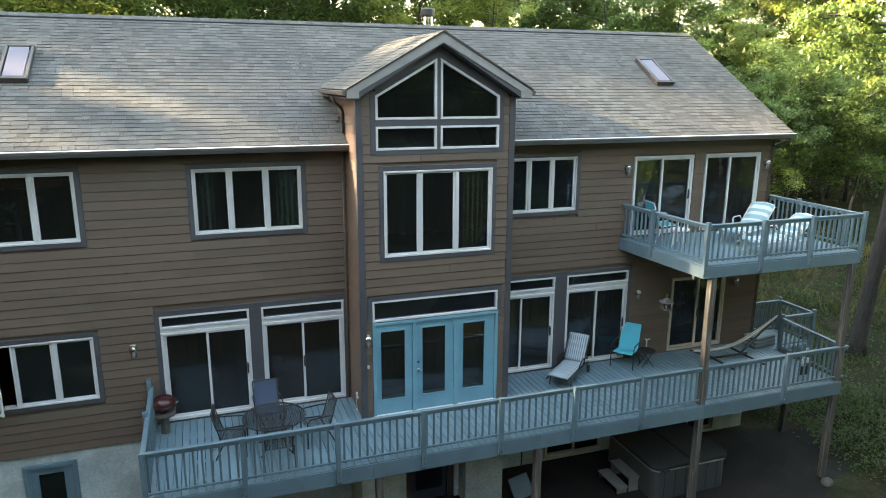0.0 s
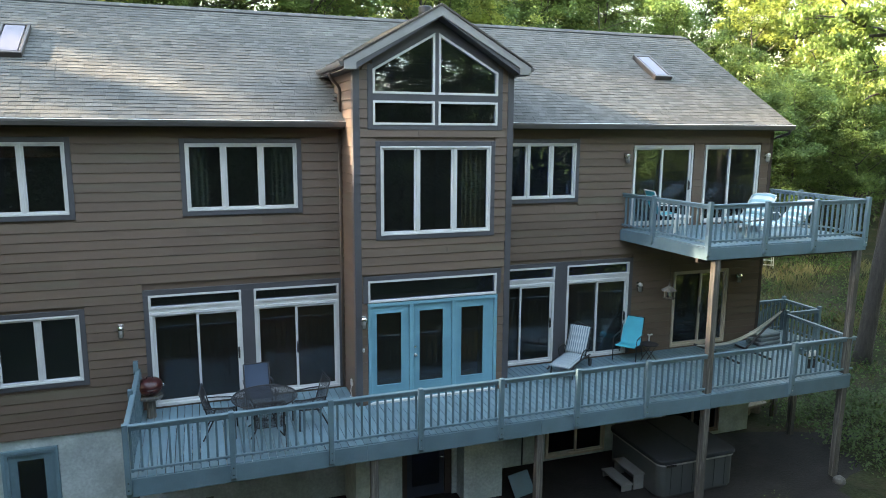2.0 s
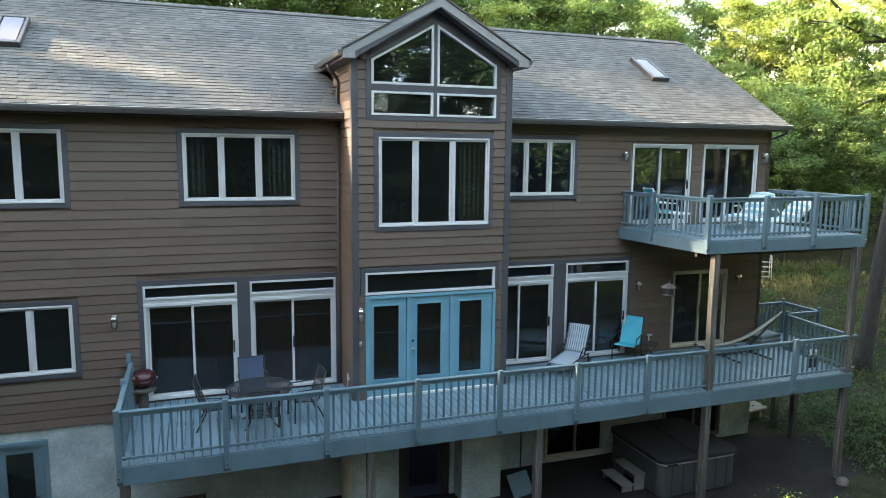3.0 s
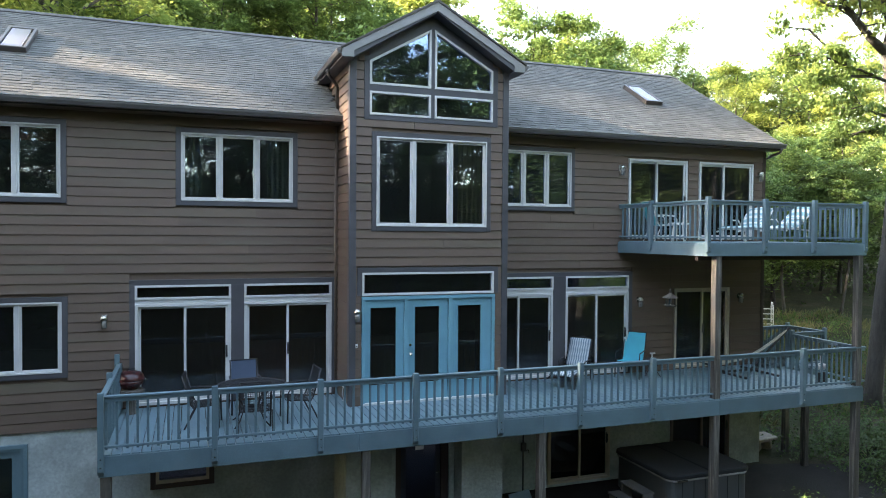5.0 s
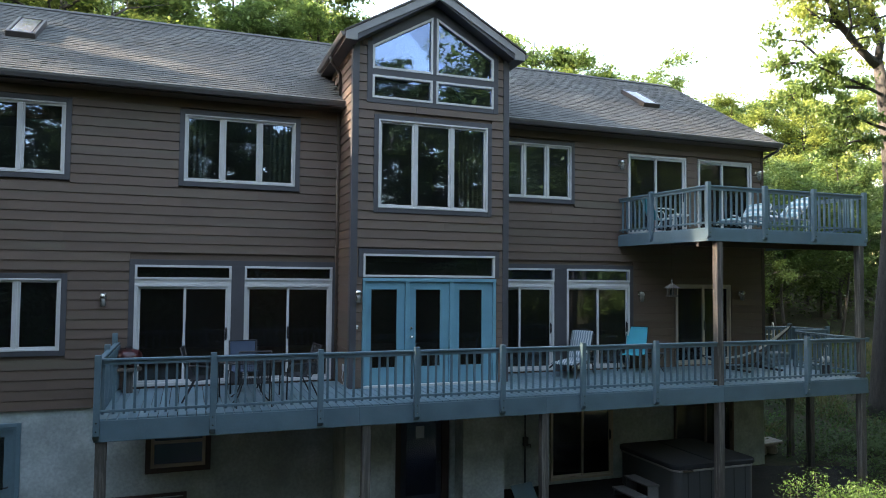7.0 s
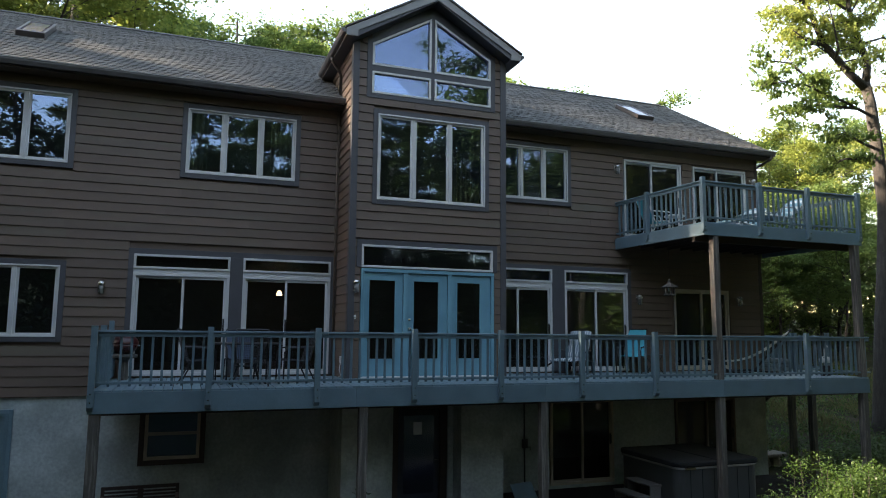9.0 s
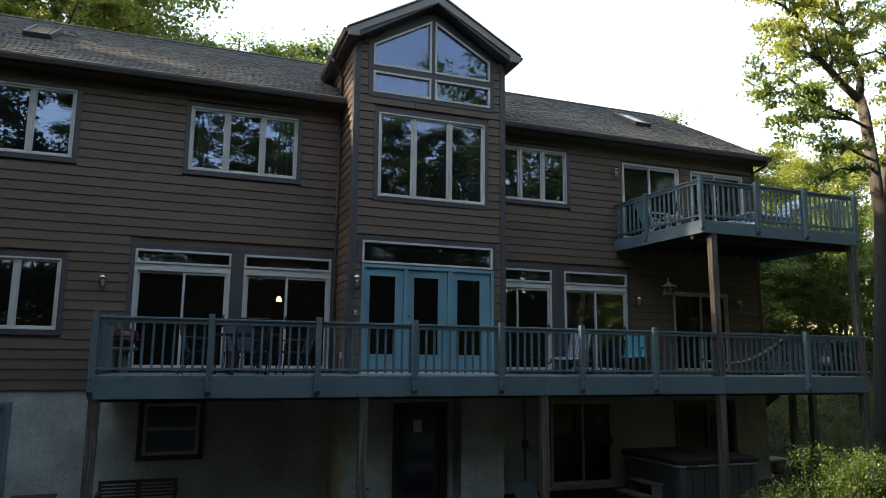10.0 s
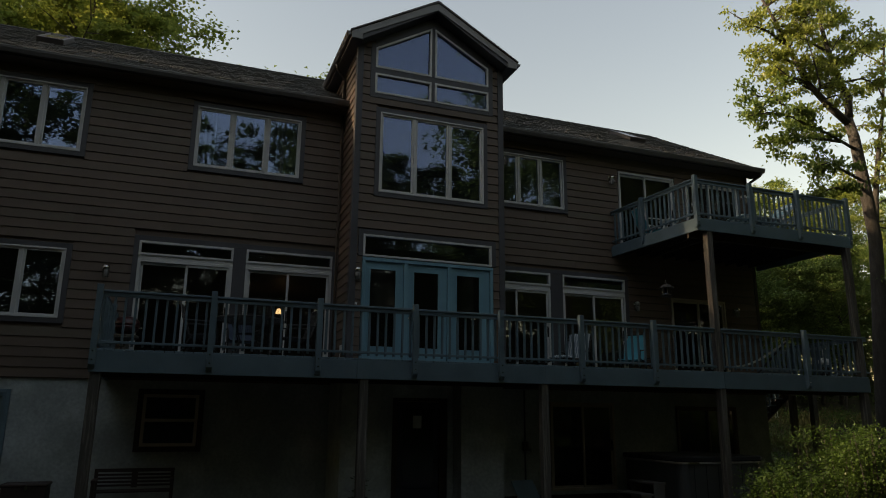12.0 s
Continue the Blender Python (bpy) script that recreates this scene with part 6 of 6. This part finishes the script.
# unseen trees that cut the side glow of the sky
scatter(12, -36, -19, -26, -13, 4.0, lambda x, y: 20.0, "trees beside the yard", (8,))
scatter(7, 31, 46, -24, -5, 4.0, lambda x, y: 18.0, "trees beside the yard", (6,))
# out-of-view trees placed to darken the deck's right end and the left side
for x, y, top in ((23, -2, 15), (19.5, -5, 15), (16.5, -8.5, 16), (12.5, -13.5, 20), (22.5, -7.5, 21), (14.5, -15, 18), (22, -14, 21), (27, -3, 22), (20, -20, 20), (-20, -11.5, 20), (-20.5, -5.4, 14.5), (-19, -16, 22), (-21.5, 3.0, 12.5)):
    k = 10 if x > 0 else 8
    plant(FOREST[k], x, y, LABELS[k], (top - ground_z(x, y)) / TALL[k], 55 * x, "trees beside the yard")

# the big tree at the edge of the lawn
oak = thing("tree", (0, 0, 0), "large tree with forked grey trunk and sunlit leaves", "tree")
gz = ground_z(17.3, 2.7)
g = Geo()
stem = [(17.65, 2.7, gz - 0.2), (17.75, 2.7, gz + 0.5), (17.92, 2.7, 2.6), (18.1, 2.7, 4.2), (18.35, 2.7, 6.0), (18.57, 2.7, 8.2), (18.4, 2.7, 10.2), (18.2, 2.7, 12.1), (18.0, 2.7, 12.8)]
g.tube(stem, [0.38, 0.29, 0.265, 0.255, 0.24, 0.225, 0.21, 0.19, 0.17], 12)
# thick forks: the long left one, the upright one, and a second stem
FORKS = [[(18.05, 2.7, 12.6), (17.2, 2.7, 13.1), (16.1, 2.7, 14.0), (15.4, 2.7, 15.3), (15.0, 2.7, 16.1), (14.2, 2.8, 17.6)],
         [(18.0, 2.7, 12.6), (18.2, 2.7, 13.6), (17.6, 2.7, 14.9), (17.2, 2.7, 16.7), (17.4, 2.9, 18.5)],
         [(18.5, 2.8, 7.6), (18.9, 2.9, 8.6), (19.3, 3.0, 10.0), (20.0, 3.2, 11.7), (20.9, 3.4, 13.8), (22.0, 3.6, 17.7)]]
# lower limbs, which hang out over the deck
LOWER = [[(18.2, 2.7, 11.6), (16.4, 2.3, 11.8), (15.5, 2.1, 11.8), (14.4, 2.0, 12.0), (13.4, 2.0, 12.0), (12.4, 2.0, 11.7)], [(17.3, 2.5, 11.7), (15.2, 2.3, 11.5), (14.0, 2.2, 11.2), (13.2, 2.2, 10.9)],
         [(15.5, 2.1, 11.8), (14.6, 2.8, 13.1), (13.6, 2.9, 13.1)], [(18.3, 2.7, 10.4), (17.1, 2.3, 10.4), (16.1, 2.0, 10.5), (15.1, 1.9, 10.3)], [(18.3, 2.7, 10.1), (16.9, 2.4, 9.8), (16.2, 2.2, 9.7), (15.5, 2.1, 9.4)],
         [(18.4, 2.7, 6.2), (19.1, 2.2, 6.8), (19.9, 1.8, 7.0)]]
UPPER = [[(15.7, 2.7, 14.6), (14.7, 2.6, 14.8), (13.8, 2.5, 14.7), (13.3, 2.5, 14.5)], [(15.4, 2.7, 15.3), (14.6, 2.8, 15.8), (13.8, 2.9, 16.0), (13.0, 3.0, 16.4)], [(16.1, 2.7, 14.0), (15.0, 2.4, 13.8), (14.1, 2.2, 14.0)],
         [(17.3, 2.7, 15.5), (16.8, 3.0, 16.0), (16.7, 3.3, 17.0)], [(17.6, 2.7, 14.9), (18.7, 2.6, 15.6), (19.6, 2.5, 16.4)], [(18.0, 2.7, 14.3), (19.5, 3.0, 14.9), (20.7, 3.2, 14.9)],
         [(16.6, 2.7, 13.5), (16.2, 2.2, 13.6), (15.8, 2.0, 14.4), (15.4, 1.9, 15.4)], [(14.6, 2.75, 16.8), (15.6, 2.4, 17.6), (16.6, 2.2, 18.2)]]
low_tips, high_tips = [], []
rnd = random.Random(77)
for limbs, r0, tips in ((FORKS, 0.155, high_tips), (LOWER, 0.06, low_tips), (UPPER, 0.055, high_tips)):
    for limb in limbs:
        pts = [Vector(p) for p in limb]
        g.tube(pts, [r0 * (1 - 0.75 * k / (len(pts) - 1)) for k in range(len(pts))], 7)
        for a, b in list(zip(pts, pts[1:]))[2 if r0 > 0.1 else 1:]:
            steps = 3 if r0 > 0.1 else max(2, int((b - a).length / 0.24))
            for k in range(steps):
                p = a.lerp(b, k / steps)
                d = Vector((rnd.gauss(0, 1), rnd.gauss(0, 1), rnd.gauss(0.0, 0.45))).normalized() * rnd.uniform(0.3, 0.85)
                g.tube([p, p + d * 0.5 + Vector((0, 0, 0.06)), p + d], [0.022, 0.014, 0.005], 4, caps=False)
                tips += [p + d, p + d * 0.7]
        tips.append(pts[-1])
for fork in FORKS:
    pts = [Vector(p) for p in fork]
    for a, b in list(zip(pts, pts[1:]))[1:]:
        for k in range(5):
            p = a.lerp(b, (k + rnd.random()) / 5)
            d = Vector((rnd.gauss(0.15, 0.8), rnd.gauss(-0.1, 0.6), rnd.uniform(-0.2, 0.7))).normalized() * rnd.uniform(0.9, 1.9)
            q = p + d * 0.5 + Vector((0, 0, 0.1))
            g.tube([p, q, p + d], [0.035, 0.024, 0.01], 5, caps=False)
            for j in range(4):
                o = q.lerp(p + d, j / 3)
                e = Vector((rnd.gauss(0, 1), rnd.gauss(0, 1), rnd.gauss(-0.1, 0.5))).normalized() * rnd.uniform(0.3, 0.7)
                g.tube([o, o + e * 0.5 + Vector((0, 0, 0.04)), o + e], [0.014, 0.009, 0.004], 3, caps=False)
                high_tips += [o + e, o + e * 0.65]
part("trunk", g, BARK, oak, "furrowed grey-brown bark", smooth=True)


def leaf_cluster(geo, tips, per, spread, leaf, seed, droop=0.35):
    rng = np.random.RandomState(seed)
    spots = np.repeat(np.array([tuple(t) for t in tips]), per, 0)
    return add_leaves(geo, spots + rng.normal(0, 1, spots.shape) * np.array([spread, spread, spread * 0.5]), leaf, rng, droop, 0.3, True)


# one crown in two tones: sunlight above and shade below put into the colour
part("crown", leaf_cluster(Geo(), high_tips, 34, 0.17, 0.15, 5, 0.7), LEAF_SUNLIT, oak, "upper leaves, sunlight put into their yellow-green")
part("crown", leaf_cluster(Geo(), low_tips, 48, 0.18, 0.17, 6, 0.6), LEAF, oak, "drooping leaves of the lower limbs, shade put into their darker green")

# shrub in front of the deck's far end
bush = thing("shrub", (0, 0, 0), "leafy shrub below the deck, its top sunlit", "shrub")
tips, g = [], Geo()
for k in range(150):
    x, y = rnd.uniform(3.6, 7.4), rnd.uniform(-7.0, -5.75)
    h = (1.66 if 4.7 < x < 5.7 else 1.5 if x > 4.7 else 1.16) * rnd.uniform(0.45, 1.0)
    p = Vector((x, y, 0))
    q = p + Vector((rnd.uniform(-0.2, 0.2), rnd.uniform(-0.2, 0.2), h))
    g.tube([p, p.lerp(q, 0.5) + Vector((0.03, 0, 0)), q], [0.014, 0.01, 0.004], 4, caps=False)
    tips += [p.lerp(q, f) for f in (0.35, 0.55, 0.75, 0.9, 1.0)]
part("stem", g, BARK, bush, "thin brown stems")
part("foliage", leaf_cluster(Geo(), tips, 56, 0.115, 0.05, 8, -0.3), SHRUB, bush, "small green leaves")

# undergrowth and grass
def undergrowth(count, x0, x1, y0, y1, h0, h1, leaf, per, seed, spread=0.5, avoid=None):
    r = random.Random(seed)
    tips = []
    for _ in range(count):
        x, y = r.uniform(x0, x1), r.uniform(y0, y1)
        if avoid is None or not avoid(x, y):
            tips += [Vector((x + r.uniform(-0.4, 0.4), y + r.uniform(-0.4, 0.4), ground_z(x, y) + r.uniform(h0, h1))) for _ in range(3)]
    return leaf_cluster(Geo(), tips, per, spread, leaf, seed)


# dark leaves stand in for the shade under the canopies
solid("undergrowth", undergrowth(900, 14, 60, 16, 44, 0.2, 7.5, 0.3, 22, 31, 0.75), LEAF_DARK, "dense woodland undergrowth on the hillside", "undergrowth", kind="stuff")
solid("undergrowth", undergrowth(900, -46, 50, -42, -27, 0.2, 6.5, 0.5, 14, 32, 0.8), LEAF_DARK, "dense undergrowth under the yard's trees", "undergrowth", kind="stuff")
# out of view; added to cut the low warm glow from the left
solid("undergrowth", undergrowth(260, -27, -17.5, -17, 5, 0.2, 5.5, 0.42, 14, 36, 0.7), LEAF_DARK, "unseen undergrowth beside the yard, added to block low light", "undergrowth", kind="stuff")
solid("undergrowth", undergrowth(220, -44, 6, 18, 46, 0.2, 4.5, 0.45, 10, 33, 0.8), LEAF, "woodland undergrowth behind the house", "undergrowth", kind="stuff")
solid("weeds", undergrowth(520, 11.5, 27, -3, 13, 0.02, 0.35, 0.11, 12, 34, 0.25), SHRUB, "low weeds and seedlings on the rough lawn", "weeds", kind="stuff")
solid("bushes", undergrowth(75, 11.3, 15.5, -4.2, 0.6, 0.1, 0.75, 0.1, 26, 35, 0.2), LEAF_DARK, "low dark leafy bushes beside the deck's end post", "bush", kind="stuff")
g = Geo()
r = random.Random(41)
for _ in range(26000):
    x, y = r.uniform(10.5, 28), r.uniform(-4, 14)
    patch = noise.noise(Vector((x * 0.45, y * 0.45, 7)))
    if x < 11.7 and y < 3.2 or y < 2 and r.random() < 0.8 or patch < r.uniform(-0.25, 0.25):
        continue
    z, a, h = ground_z(x, y), r.uniform(0, math.tau), r.uniform(0.1, 0.34) * (1.0 + 1.2 * max(0, patch)) * (1.3 if y > 3 else 0.8)
    c, s, b = math.cos(a) * 0.012, math.sin(a) * 0.012, Vector((r.gauss(0, 0.12), r.gauss(0, 0.12), 0))
    g.add([(x - c, y - s, z - 0.02), (x + c, y + s, z - 0.02), (x + c * 0.6 + b.x * 0.4, y + s * 0.6 + b.y * 0.4, z + h * 0.6), (x + b.x, y + b.y, z + h)], [(0, 1, 2), (0, 2, 3)])
solid("grass", g, leaf_mat("dry_grass", (0.045, 0.06, 0.018), (0.16, 0.145, 0.065), 0.35), "tall rough grass, partly dry, on the slope", "grass", kind="stuff")

# ---- clapboards ----
siding = part("siding", Geo().box(XL, XL + 0.05, -0.01, 0.01, 2.38, 8.4), SIDING, house, "brown clapboard siding of the left wing")
clad(siding, XL + 0.06, -BAY_X - 0.02, 2.39, 8.37, TRIMMED, Matrix.Identity(4), seed=1)
siding = part("siding", Geo().box(XR - 0.1, XR - 0.08, 0.01, 0.03, 2.38, 8.4), SIDING, house, "brown clapboard siding of the right wing")
clad(siding, BAY_X + 0.02, XR - 0.09, 2.39, 8.37, TRIMMED, Matrix.Identity(4), seed=2)
bay_holes = [margin(BWIN), (FDOOR[0] - 0.01, FDOOR[1] + 0.01, 2.3, 4.95), margin(FTR, 0.1, 0), (-1.445, 1.49, 8.52, 11)]
siding = part("siding", Geo().box(-0.05, 0.05, BAY_Y + 0.03, BAY_Y + 0.05, 5.6, 5.7), SIDING, house, "brown clapboard siding of the bay")
clad(siding, -BAY_X + 0.1, BAY_X - 0.1, 2.73, 9.9, bay_holes, Matrix.Translation((0, BAY_Y, 0)), top=lambda z: (10.76 - z) / GSLOPE, seed=3)
for s in (-1, 1):
    place = Matrix.Translation((-BAY_X, -0.02, 0)) @ Matrix.Rotation(radians(-90), 4, "Z") if s < 0 else Matrix.Translation((BAY_X, BAY_Y + 0.11, 0)) @ Matrix.Rotation(radians(90), 4, "Z")
    clad(siding, 0.0, -BAY_Y - 0.13, 2.73, BAY_TOP - 0.02, [], place, seed=4 + s)
    for k in range(5):
        z = 8.73 + k * EXPO
        length = (z - EAVE_Z) / SLOPE + EAVE_Y + 0.12
        if length > 0.05:
            m = Matrix.Translation((-BAY_X, length - 0.02, z)) @ Matrix.Rotation(radians(-90), 4, "Z") if s < 0 else Matrix.Translation((BAY_X, -0.02, z)) @ Matrix.Rotation(radians(90), 4, "Z")
            part("clapboard", board_mesh(length), None, siding, at=m)

# ---- single shingle tabs beside the bay ----
TAB_MESHES = {}
for x, y, w, lift in LOOSE_TABS:
    if (w, lift) not in TAB_MESHES:
        g = Geo()
        tab(g, Matrix.Identity(4), 0.0, w, 0.0, 0.2, 0.010, lift)
        TAB_MESHES[w, lift] = g.mesh("shingle", SHINGLE)
    part("shingle", TAB_MESHES[w, lift], None, roof, at=front_slope @ Matrix.Translation((x, y, 0)))
